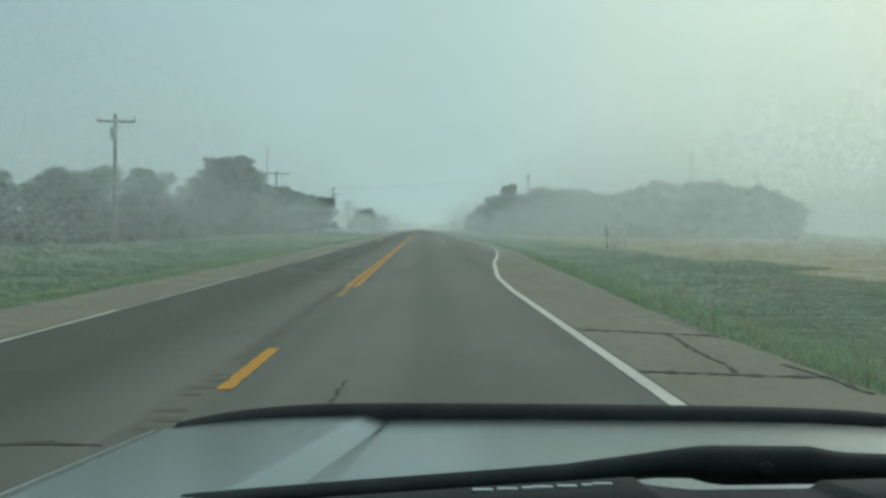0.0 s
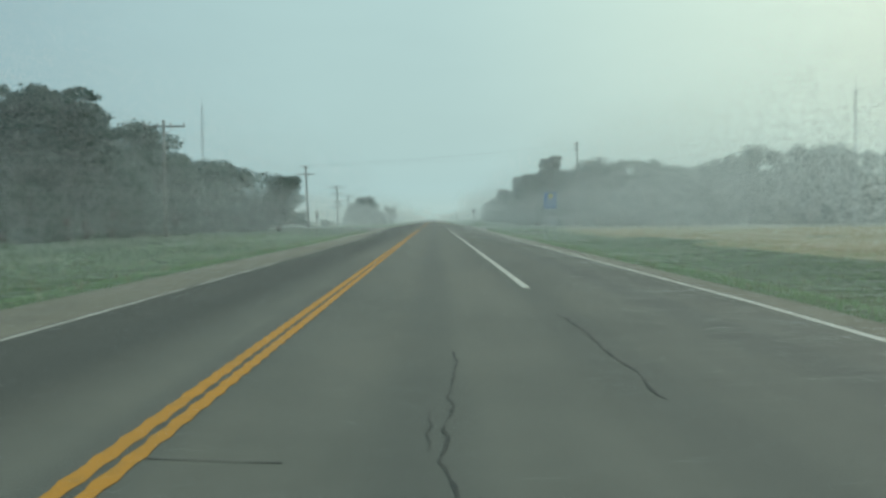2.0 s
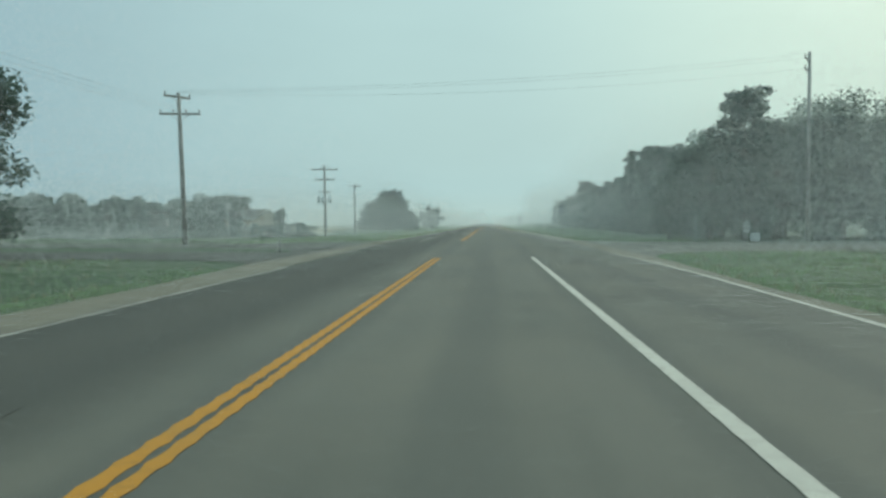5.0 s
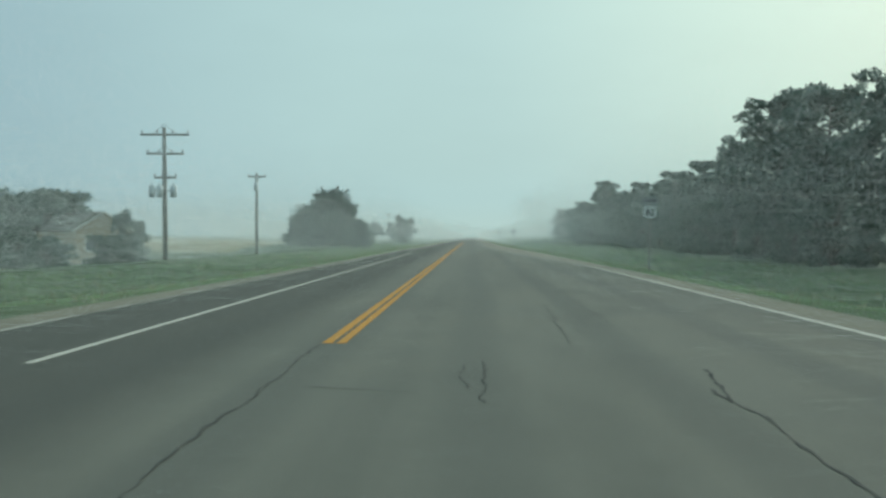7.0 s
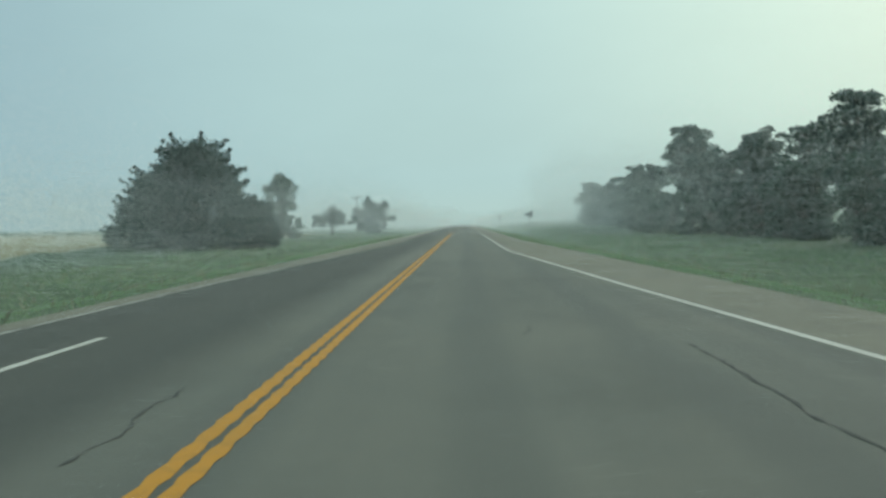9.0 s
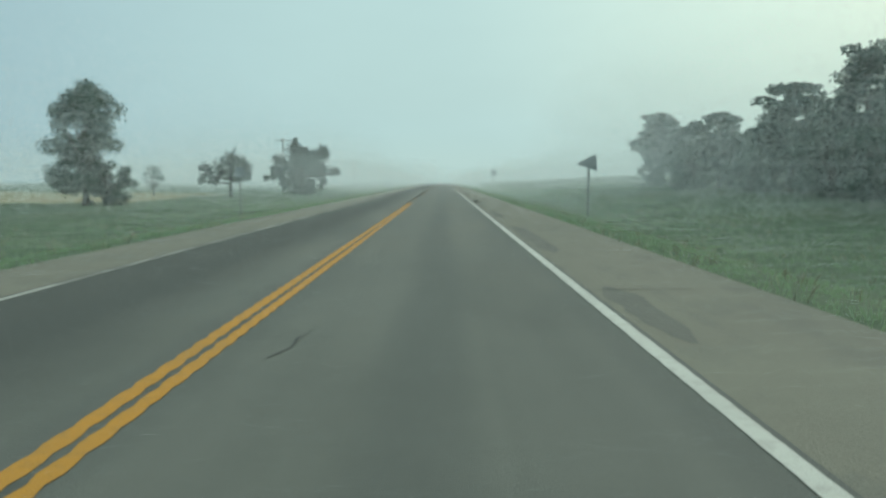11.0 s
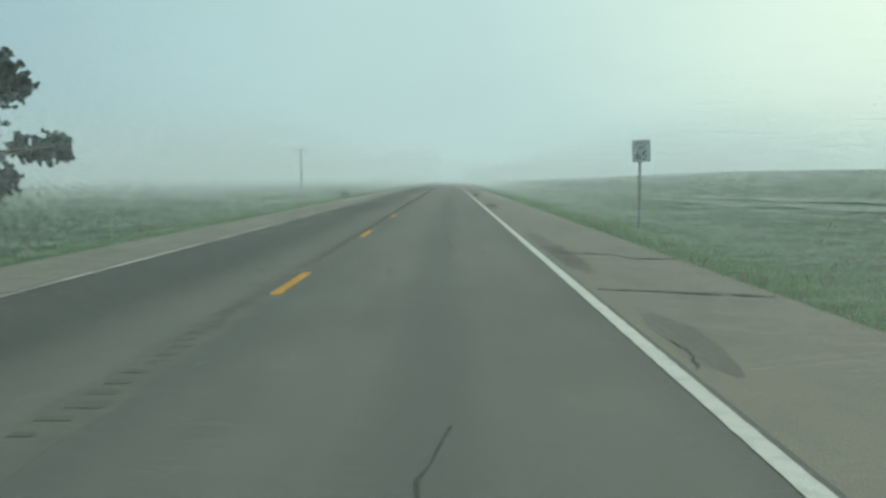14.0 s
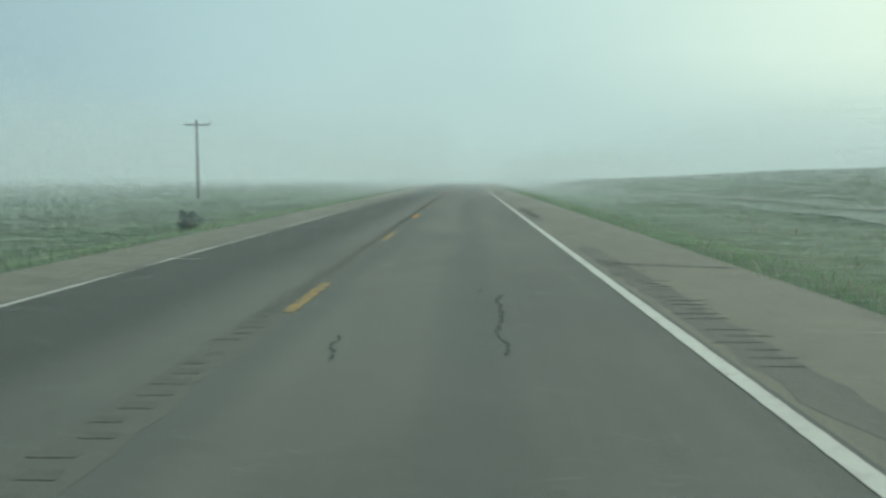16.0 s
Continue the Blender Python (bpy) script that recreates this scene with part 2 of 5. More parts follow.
SIGNRED = material("red_reflector", (0.15, 0.045, 0.035), 0.5, spots=[(9, 0.45, 0.75, (0.09, 0.05, 0.045), 0.8)])


# ---- mesh helpers ----
def mesh_of(name, verts, faces, mat, smooth=False):
    me = bpy.data.meshes.new(name)
    me.from_pydata([tuple(v) for v in verts], [], [tuple(f) for f in faces])
    me.materials.append(mat)
    if smooth:
        me.polygons.foreach_set("use_smooth", [True] * len(me.polygons))
    me.update()
    return me


def quads_mesh(name, corners, mat):
    """Many loose quads: corners is an (n, 4, 3) array."""
    n = len(corners)
    me = bpy.data.meshes.new(name)
    me.vertices.add(4 * n)
    me.vertices.foreach_set("co", np.ascontiguousarray(corners, dtype=np.float32).ravel())
    me.loops.add(4 * n)
    me.loops.foreach_set("vertex_index", np.arange(4 * n, dtype=np.int32))
    me.polygons.add(n)
    me.polygons.foreach_set("loop_start", np.arange(0, 4 * n, 4, dtype=np.int32))
    me.materials.append(mat)
    me.update(calc_edges=True)
    return me


def thing(name, at, label, category, group="", turn=0.0):
    ob = new(name)
    ob.empty_display_size = 0.3
    ob.matrix_basis = pose(*at, 0, 0, turn)
    return tagged(ob, label, category, group)


def part(name, me, parent, label="", at=(0, 0, 0), turn=(0, 0, 0)):
    ob = new(name, me)
    ob.parent = parent
    ob.matrix_basis = pose(*at, *turn)
    return tagged(ob, label)


def box_mesh(name, size, mat, bevel=0.01, at=(0, 0, 0)):
    bm = bmesh.new()
    bmesh.ops.create_cube(bm, size=1.0)
    bmesh.ops.scale(bm, vec=size, verts=bm.verts)
    if bevel:
        bmesh.ops.bevel(bm, geom=bm.edges[:], offset=min(bevel, min(size) * 0.3), segments=1, affect="EDGES")
    bmesh.ops.translate(bm, vec=at, verts=bm.verts)
    me = bpy.data.meshes.new(name)
    bm.to_mesh(me)
    bm.free()
    me.materials.append(mat)
    return me


def tube(points, radii, sides=8):
    """Verts and faces of a tapered tube through points."""
    vs, fs = [], []
    pts = [Vector(p) for p in points]
    for i, p in enumerate(pts):
        d = (pts[min(i + 1, len(pts) - 1)] - pts[max(i - 1, 0)]).normalized()
        a = d.orthogonal().normalized()
        b = d.cross(a)
        for k in range(sides):
            w = 2 * math.pi * k / sides
            vs.append(p + radii[i] * (math.cos(w) * a + math.sin(w) * b))
    for i in range(len(pts) - 1):
        for k in range(sides):
            j = (k + 1) % sides
            fs.append((i * sides + k, i * sides + j, (i + 1) * sides + j, (i + 1) * sides + k))
    fs.append(tuple(range(sides))[::-1])
    fs.append(tuple((len(pts) - 1) * sides + k for k in range(sides)))
    return vs, fs


def joined(pieces):
    vs, fs = [], []
    for v, f in pieces:
        o = len(vs)
        vs += v
        fs += [tuple(i + o for i in q) for q in f]
    return vs, fs


def tube_mesh(name, points, radii, mat, sides=8):
    v, f = tube(points, radii, sides)
    return mesh_of(name, v, f, mat, True)


# ---- plan of the road: x across from the centre line, y along it ----
def along(table):
    ys, xs = [p[0] for p in table], [p[1] for p in table]
    return lambda y: np.interp(y, ys, xs)


edge_right = along([(0, 3.66), (64, 3.66), (69, 3.78), (79, 4.52), (85, 5.15), (92, 5.8), (103, 6.65), (110, 6.87), (150, 6.95), (180, 7.05), (195, 7.5), (204, 7.5), (210, 7.25), (234, 7.4), (255, 7.25), (262, 7.15), (272, 6.65), (287, 5.6), (296, 5.0), (317, 3.75), (325, 3.66)])
paved_right = along([(0, 5.6), (60, 5.6), (95, 7.2), (110, 7.6), (190, 7.8), (203, 8.4), (234, 8.6), (262, 8.1), (295, 7.4), (340, 5.95)])
edge_left = along([(0, -3.15), (150, -3.15), (198, -4.2), (231, -4.85), (250, -4.7), (296, -4.42), (335, -3.11)])
paved_left = along([(0, -4.9), (150, -4.9), (190, -5.3), (200, -5.9), (230, -5.9), (250, -5.3), (300, -5.0), (340, -4.8)])


def smooth(a, b, x):
    t = np.clip((x - a) / (b - a), 0, 1)
    return t * t * (3 - 2 * t)


def ground_z(x, y):
    """Height of the earth beside the road."""
    x, y = np.asarray(x, float), np.asarray(y, float)
    r, l = x - paved_right(y), paved_left(y) - x
    late = smooth(335, 395, y)
    bank = -0.42 * smooth(0.3, 3.0, r) + 0.5 * smooth(4, 12, r) + late * (0.9 * smooth(6, 18, r) + 1.7 * smooth(14, 55, r))
    ditch = -0.35 * smooth(0.3, 3, l) - late * 0.6 * smooth(0.5, 5, l) + 0.45 * smooth(4, 14, l) + late * 0.3 * smooth(20, 70, l)
    z = -0.03 + np.where(r > 0, bank, np.where(l > 0, ditch, 0))
    bumps = 0.05 * np.sin(x * 0.9 + 1.3 * np.sin(y * 0.23)) * np.sin(y * 0.37 + x * 0.11) + 0.10 * np.sin(y * 0.061 + 1) * np.sin(x * 0.09)
    z = z + bumps * smooth(0.8, 5, np.maximum(r, l))
    z = z - 1.35 * smooth(6, 24, l) * smooth(240, 264, y) * (1 - smooth(318, 345, y))
    crossing = smooth(188, 198, y) * (1 - smooth(236, 246, y))
    z = z * (1 - crossing) - 0.035 * crossing
    inside = (r < 0) & (l < 0)
    return np.where(inside, -0.13, z)


def strip(name, left, right, y0, y1, step, z, mat, columns=2):
    ys = np.arange(y0, y1 + step * 0.5, step)
    vs, fs = [], []
    for y in ys:
        a, b = float(left(y)), float(right(y))
        for k in range(columns):
            vs.append((a + (b - a) * k / (columns - 1), y, z))
    for i in range(len(ys) - 1):
        for k in range(columns - 1):
            o = i * columns + k
            fs.append((o, o + 1, o + columns + 1, o + columns))
    return mesh_of(name, vs, fs, mat)


def grid_axis(spans):
    out = []
    for a, b, s in spans:
        out += list(np.arange(a, b, s))
    return np.array(out)


gx = grid_axis([(-2600, -600, 500), (-600, -120, 80), (-120, -40, 10), (-40, -14, 2), (-14, 14, 0.7), (14, 40, 2), (40, 120, 8), (120, 600, 80), (600, 2700, 500)])
gy = grid_axis([(-2500, -200, 460), (-200, 0, 40), (0, 640, 3), (640, 900, 26), (900, 4500, 400)])
X, Y = np.meshgrid(gx, gy)
Z = ground_z(X, Y)
nx, ny = len(gx), len(gy)
idx = np.arange(nx * ny).reshape(ny, nx)
faces = np.stack([idx[:-1, :-1], idx[:-1, 1:], idx[1:, 1:], idx[1:, :-1]], -1).reshape(-1, 4)
me = mesh_of("ground", np.stack([X, Y, Z], -1).reshape(-1, 3).tolist(), faces.tolist(), GRASS, True)
me.materials.append(STUBBLE)
me.materials.append(CROP)
cx, cy = (X[:-1, :-1] + X[1:, 1:]).ravel() / 2, (Y[:-1, :-1] + Y[1:, 1:]).ravel() / 2
wave = 2.2 * np.sin(cy * 0.07) + 1.5 * np.sin(cy * 0.19 + 1)
cx = cx + np.where(np.abs(cx) > 26, 3 * wave, 0.3 * wave)
cy = cy + 4 * np.sin(cx * 0.11)
dry = ((cx > 16.5) & (cy < 206)) | ((cx < -60) & (cy < 200)) | ((cx < -30) & (cy > 330)) | (np.abs(cx) > 130)
crop = ((cx > 25) & (cy > 398)) | ((cx < -26) & (cy > 462))
me.polygons.foreach_set("material_index", np.where(crop, 2, dry.astype(np.int32)).astype(np.int32))
tagged(new("ground", me), "rough green roadside grass and pale dry fields in morning fog", "ground", kind="structure")

road = tagged(new("road", strip("road", lambda y: edge_left(y) - 0.12, lambda y: edge_right(y) + 0.12, 0, 1500, 2, 0.0, ASPHALT, 5)),
    "worn grey asphalt two-lane highway with sealed cracks", "road", kind="structure")
tagged(new("shoulder_right", strip("shoulder_right", lambda y: edge_right(y) + 0.12, paved_right, 0, 1500, 2, -0.004, SHOULDER, 3)),
    "paved brownish asphalt shoulder with cracked surface", "shoulder", kind="structure")
tagged(new("shoulder_left", strip("shoulder_left", paved_left, lambda y: edge_left(y) - 0.12, 0, 1500, 2, -0.004, SHOULDER, 3)),
    "narrow paved asphalt shoulder beside the grass", "shoulder", kind="structure")


def side_road(name, outline, label):
    vs = [(x, y, -0.012) for x, y in outline]
    tagged(new(name, mesh_of(name, vs, [tuple(range(len(vs)))], ASPHALT)), label, "road", kind="structure")


def arc(c, r, a0, a1, n=8):
    return [(c[0] + r * math.cos(radians(a0 + (a1 - a0) * i / n)), c[1] + r * math.sin(radians(a0 + (a1 - a0) * i / n))) for i in range(n + 1)]


side_road("side_road_right", [(7.4, 202)] + arc((16.5, 205), 8, 180, 90) + [(160, 213), (160, 232)] + arc((14.5, 238), 6, 270, 180) + [(7.4, 242)], "grey asphalt side road joining the highway")
side_road("side_road_left", [(-5.0, 240)] + arc((-12, 233), 6, 0, -90)[::1] + [(-160, 227), (-160, 203)] + arc((-10.6, 198), 5, 90, 0) + [(-5.0, 196)], "grey asphalt side road leading to a farmyard")


# ---- road markings ----
def line(name, f, y0, y1, width, mat, label, wavy=0.0, step=0.15):
    ys = np.arange(y0, y1 + step / 2, step)
    rng = np.random.default_rng(int(abs(y0) * 7 + width * 100))
    vs, fs = [], []
    for i, y in enumerate(ys):
        w = width / 2 + wavy * math.sin(y * 2 * math.pi / 0.45) + rng.uniform(-1, 1) * 0.004
        x = float(f(y))
        vs += [(x - w, y, 0.006), (x + w, y, 0.006)]
    for i in range(len(ys) - 1):
        fs.append((2 * i, 2 * i + 1, 2 * i + 3, 2 * i + 2))
    ob = new(name, mesh_of(name, vs, fs, mat))
    return tagged(ob, label, "road marking", kind="structure")


const = lambda x: (lambda y: x)
for a, b in ((64.3, 204.6), (233.6, 386.7)):
    line("yellow_line", const(-0.047), a, b, 0.122, YELLOW, "solid yellow centre line with scalloped edges", 0.012)
    line("yellow_line", const(0.128), a, b, 0.113, YELLOW, "solid yellow centre line with scalloped edges", 0.012)
dash_starts = [42.3, 52.1, 61.6] + [395.5 + 9.88 * k for k in range(0, 30)]
for a in dash_starts:
    worn = a in (42.3, 61.6) or round((a - 395.5) / 9.88) in (1, 7, 10, 11, 13, 14)
    tagged(line("yellow_dash", const(0.0), a, a + 2.35, 0.135, FADED if worn else YELLOW, "badly faded yellow centre dash on asphalt" if worn else "yellow centre dash on asphalt", 0.012), group="yellow centre dashes")
line("white_edge_line", edge_right, 0, 103, 0.14, WHITE, "solid white edge line curving out into a turn lane")
line("white_edge_line", edge_right, 103, 209.5, 0.13, WHITE, "solid white edge line beside the turn lane")
line("white_edge_line", edge_right, 234, 900, 0.135, WHITE, "solid white edge line beside the shoulder")
line("white_lane_line", const(3.66), 113.4, 205.3, 0.15, WHITE, "solid white line between through and turn lanes")
line("white_edge_line", edge_left, 0, 198, 0.10, WORNWHITE, "worn white edge line on the far side")
line("white_edge_line", edge_left, 234, 900, 0.10, WORNWHITE, "worn white edge line on the far side")
line("white_lane_line", const(-2.88), 231.7, 288.5, 0.11, WHITE, "solid white line of the opposite turn lane")


# ---- glowing ring painted as far fog, closing the view well beyond everything built ----
def fog_backdrop():
    m = bpy.data.materials.new("glowing_fog_ring")
    m.use_nodes = True
    n, l = m.node_tree.nodes, m.node_tree.links
    n.remove(n["Principled BSDF"])
    g = n.new("ShaderNodeNewGeometry")
    rel = n.new("ShaderNodeVectorMath")
    rel.operation = "SUBTRACT"
    rel.inputs[1].default_value = (0, 320, 1)
    l.new(g.outputs["Position"], rel.inputs[0])
    unit = n.new("ShaderNodeVectorMath")
    unit.operation = "NORMALIZE"
    l.new(rel.outputs[0], unit.inputs[0])
    d = n.new("ShaderNodeVectorMath")
    d.operation = "DOT_PRODUCT"
    d.inputs[1].default_value = sun_dir
    l.new(unit.outputs[0], d.inputs[0])
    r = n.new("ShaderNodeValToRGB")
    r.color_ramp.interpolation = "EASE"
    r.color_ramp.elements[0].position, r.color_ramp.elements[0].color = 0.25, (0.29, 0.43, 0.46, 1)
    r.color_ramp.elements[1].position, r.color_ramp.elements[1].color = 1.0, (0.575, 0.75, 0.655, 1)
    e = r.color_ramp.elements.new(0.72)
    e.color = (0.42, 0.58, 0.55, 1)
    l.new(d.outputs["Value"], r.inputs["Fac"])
    # haze given off as emission, its colour brighter towards the sun
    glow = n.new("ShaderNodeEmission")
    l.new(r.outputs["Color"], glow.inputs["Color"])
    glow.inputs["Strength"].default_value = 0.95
    sep = n.new("ShaderNodeSeparateXYZ")
    l.new(g.outputs["Position"], sep.inputs[0])
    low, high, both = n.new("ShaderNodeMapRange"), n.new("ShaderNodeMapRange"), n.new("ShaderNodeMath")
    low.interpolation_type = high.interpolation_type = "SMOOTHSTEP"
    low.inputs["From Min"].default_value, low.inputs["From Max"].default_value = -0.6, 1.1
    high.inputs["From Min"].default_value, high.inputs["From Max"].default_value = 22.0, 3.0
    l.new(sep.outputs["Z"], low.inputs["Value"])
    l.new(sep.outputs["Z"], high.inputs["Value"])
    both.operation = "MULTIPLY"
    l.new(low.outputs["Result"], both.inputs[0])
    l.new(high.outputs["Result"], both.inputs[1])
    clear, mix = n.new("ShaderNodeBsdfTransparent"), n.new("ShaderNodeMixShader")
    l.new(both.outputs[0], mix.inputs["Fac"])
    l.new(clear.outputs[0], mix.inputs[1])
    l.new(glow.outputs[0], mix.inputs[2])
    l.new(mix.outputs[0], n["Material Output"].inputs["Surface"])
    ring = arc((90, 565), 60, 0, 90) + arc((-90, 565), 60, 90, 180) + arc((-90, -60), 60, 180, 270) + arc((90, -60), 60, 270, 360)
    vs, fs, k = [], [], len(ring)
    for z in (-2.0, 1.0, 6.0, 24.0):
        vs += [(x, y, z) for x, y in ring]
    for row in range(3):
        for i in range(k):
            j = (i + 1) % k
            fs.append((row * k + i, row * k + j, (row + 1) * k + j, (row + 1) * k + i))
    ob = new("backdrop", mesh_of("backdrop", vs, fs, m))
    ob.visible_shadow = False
    return tagged(ob, "glowing pale grey-green backdrop ring painted as far fog", "fog", kind="structure")


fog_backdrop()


# ---- the morning fog: fine pale streaks of droplets hanging in the air, with a clear lane for the eye ----
FOG = material("fog_droplets", (0.375, 0.375, 0.355), 1.0, spec=0.0, through_light=1.0)
thickness = along([(0, 0.0095), (110, 0.009), (150, 0.008), (215, 0.0057), (260, 0.005), (340, 0.005), (410, 0.0105), (900, 0.0105)])  # share of light lost per metre


def streaks(x, y, z, width, long, rng, lean=0.0):
    """Hair-thin drifting streaks, each a long triangle; lean: spread of their tilt, any way if 0."""
    n = len(x)
    half = long * rng.uniform(0.5, 1.5, n) / 2
    tilt = rng.normal(0, lean, n) if lean else rng.uniform(0, math.pi, n)
    turn = rng.uniform(0, math.pi, n)
    c, s = np.cos(turn) * width, np.sin(turn) * width
    d = np.stack([half * np.cos(tilt), np.zeros(n), half * np.sin(tilt)], 1)
    w = np.stack([-c * np.sin(tilt), s, c * np.cos(tilt)], 1)
    p = np.stack([x, y, z], 1)
    return np.stack([p - d - w, p - d + w, p + d], 1)


def fog_bank():
    rng = np.random.default_rng(77)
    out = []
    side = along([(0, 1.3), (95, 1.05), (130, 0.62), (205, 0.62), (230, 0.72), (370, 0.7), (390, 0.36), (450, 0.36), (475, 0.85)])  # thinner west of the road
    lane, y0, y1 = 1.9, 40.0, 640.0
    shells = ((0.0, 9.0), (9, 15), (15, 24), (24, 38), (38, 60), (60, 90))
    for a, b in shells:
        mid = (a + b) / 2
        top = min(14.0, 4.0 + 0.45 * b)
        width = (0.000055 if mid < 20 else 0.000115 if mid < 40 else 0.0002) * mid
        long = min(7.0, 0.6 + 0.28 * mid)
        volume = (y1 - y0) * 2 * (b - a) * (top + 0.5)
        n = int(0.013 * volume / (width * long * 0.64))
        x = lane + rng.uniform(a, b, n) * np.where(rng.random(n) < 0.5, -1, 1)
        y, z = rng.uniform(y0, y1, n), rng.uniform(-0.5, top, n)
        wisp = 0.4 * np.sin(x * 0.13 + 2 * np.sin(y * 0.05)) * np.sin(y * 0.09 + z * 0.5) + 0.25 * np.sin(y * 0.031 + x * 0.05)
        low = lambda y, x: np.minimum(top, np.where(x > 0, np.interp(y, [225, 245, 412, 428], [14, 11, 11, 5]), np.interp(y, [220, 250, 330, 400, 455, 475], [14, 8, 8, 9, 9, 7])))
        keep = rng.random(n) < thickness(y) / 0.013 * (1 + wisp) * np.where(x < 0, side(y), np.interp(y, [340, 360, 395, 425], [1.0, 1.7, 1.7, 0.65])) * np.clip((low(y, x) - z) / (0.3 * low(y, x)), 0, 1)
        keep &= (z > ground_z(x, y) + 0.05) & ((z > 0.9) & (np.abs(x - lane) > 9) | (np.abs(x - lane) > 14) | (y > 535))
        x, y, z = x[keep], y[keep], z[keep]
        out.append(streaks(x, y, z, width, long, rng))
    # thinner still close beside the road, and low over the asphalt
    for a, b, z0, z1, width, long, share in ((3.6, 6.2, 0.15, 2.4, 0.0002, 3.0, 1.0), (6.2, 9.0, -0.4, 3.0, 0.00031, 3.6, 1.0), (0.0, 3.6, 0.12, 0.36, 0.00004, 1.0, 0.55)):
        n = int(0.013 * 580 * 2 * (b - a) * (z1 - z0) / (width * long * 0.64))
        x = lane + rng.uniform(a, b, n) * np.where(rng.random(n) < 0.5, -1, 1)
        y, z = rng.uniform(52, 632, n), rng.uniform(z0, z1, n)
        keep = (rng.random(n) < share * thickness(y) / 0.013) & (z > np.maximum(ground_z(x, y), np.where((x > paved_left(y)) & (x < paved_right(y)), 0.02, -9)) + 0.05)
        out.append(streaks(x[keep], y[keep], z[keep], width, long, rng, 0.16 if a == 0 else 0.05))
    # mist pooled over the low ground west of the road
    n = 60000
    x, y, z = -9 - 42 * rng.random(n), rng.uniform(232, 352, n), rng.uniform(-1.4, 1.5, n)
    keep = (z > ground_z(x, y) + 0.05) & (rng.random(n) < np.clip((1.5 - z) / 1.6, 0, 1) * np.clip((-8 - x) / 8, 0, 1) * (0.6 + 0.4 * np.sin(y * 0.11 + x * 0.2)))
    out.append(streaks(x[keep], y[keep], z[keep], 0.0011, 2.6, rng, 0.12))
    tri = np.concatenate(out)
    n = len(tri)
    me = bpy.data.meshes.new("fog")
    me.vertices.add(3 * n)
    me.vertices.foreach_set("co", np.ascontiguousarray(tri, dtype=np.float32).ravel())
    me.loops.add(3 * n)
    me.loops.foreach_set("vertex_index", np.arange(3 * n, dtype=np.int32))
    me.polygons.add(n)
    me.polygons.foreach_set("loop_start", np.arange(0, 3 * n, 3, dtype=np.int32))
    me.materials.append(FOG)
    me.update(calc_edges=True)
    tagged(new("fog", me), "thin pale morning fog hanging over road and fields", "fog", kind="stuff")


fog_bank()


# ---- trees ----
def leaves(centers, radii, counts, size, rng, mat, name, droop=0.0, shell=0.55):
    """Small leaf or needle sprays scattered through ellipsoid clumps."""
    out = []
    for c, r, k in zip(centers, radii, counts):
        d = rng.normal(size=(k, 3))
        d /= np.linalg.norm(d, axis=1, keepdims=True)
        rad = (shell + (1 - shell) * rng.random(k)) * rng.uniform(0.75, 1.18, k)
        out.append(np.asarray(c) + d * rad[:, None] * np.asarray(r))
    p = np.concatenate(out)
    n = len(p)
    u = rng.normal(size=(n, 3))
    u[:, 2] -= droop
    u /= np.linalg.norm(u, axis=1, keepdims=True)
    w = rng.normal(size=(n, 3))
    w -= (w * u).sum(1, keepdims=True) * u
    w /= np.linalg.norm(w, axis=1, keepdims=True)
    a = (size * rng.uniform(0.6, 1.5, n))[:, None]
    b = a * rng.uniform(0.35, 0.6, n)[:, None]
    return quads_mesh(name, np.stack([p - a * u, p + b * w, p + a * u, p - b * w], 1), mat)


def pine(seed, dens=1.0, lean=0.0, bare=0.22):
    """Unit pine, 10 m tall: bare lower trunk, flat clumps of needles with sky between them."""
    rng = np.random.default_rng(seed)
    pieces = []
    path = [(0, 0, -0.3)] + [(lean * z / 10 + 0.12 * math.sin(z + seed), 0.1 * math.sin(0.7 * z + seed), z) for z in (2, 4, 6, 8, 9.3)]
    pieces.append(tube(path, [0.24, 0.2, 0.16, 0.12, 0.07, 0.03], 7))
    cs, rs, ks = [], [], []
    n = 42
    for i in range(n):
        f = bare + (1 - bare) * (i + 0.5) / n
        z = 10 * f
        spread = 2.55 * math.sin(math.pi * min(1, 0.18 + 0.86 * (1 - f) ** 0.75)) * rng.uniform(0.45, 1.1)
        a = i * 2.4 + rng.uniform(-0.5, 0.5)
        x0, y0 = lean * f + 0.12 * math.sin(z + seed), 0.1 * math.sin(0.7 * z + seed)
        spread *= 1.0 if i % 3 else 0.55
        tip = (x0 + spread * math.cos(a), y0 + spread * math.sin(a), z + rng.uniform(-0.1, 0.5))
        pieces.append(tube([(x0, y0, z - 0.4), ((x0 + tip[0]) / 2, (y0 + tip[1]) / 2, z - 0.05), tip], [0.06, 0.04, 0.015], 5))
        s = rng.uniform(0.6, 1.05) * (0.8 + 0.5 * math.sin(math.pi * f))
        cs.append(tip)
        rs.append((s * 1.15, s * 1.15, s * 0.58))
        ks.append(int(300 * s * s * dens))
    cs.append((lean, 0, 9.6)); rs.append((0.9, 0.9, 0.6)); ks.append(int(300 * dens))
    v, f = joined(pieces)
    return mesh_of("trunk", v, f, BARK, True), leaves(cs, rs, ks, 0.15, rng, PINE, "crown", -0.3)


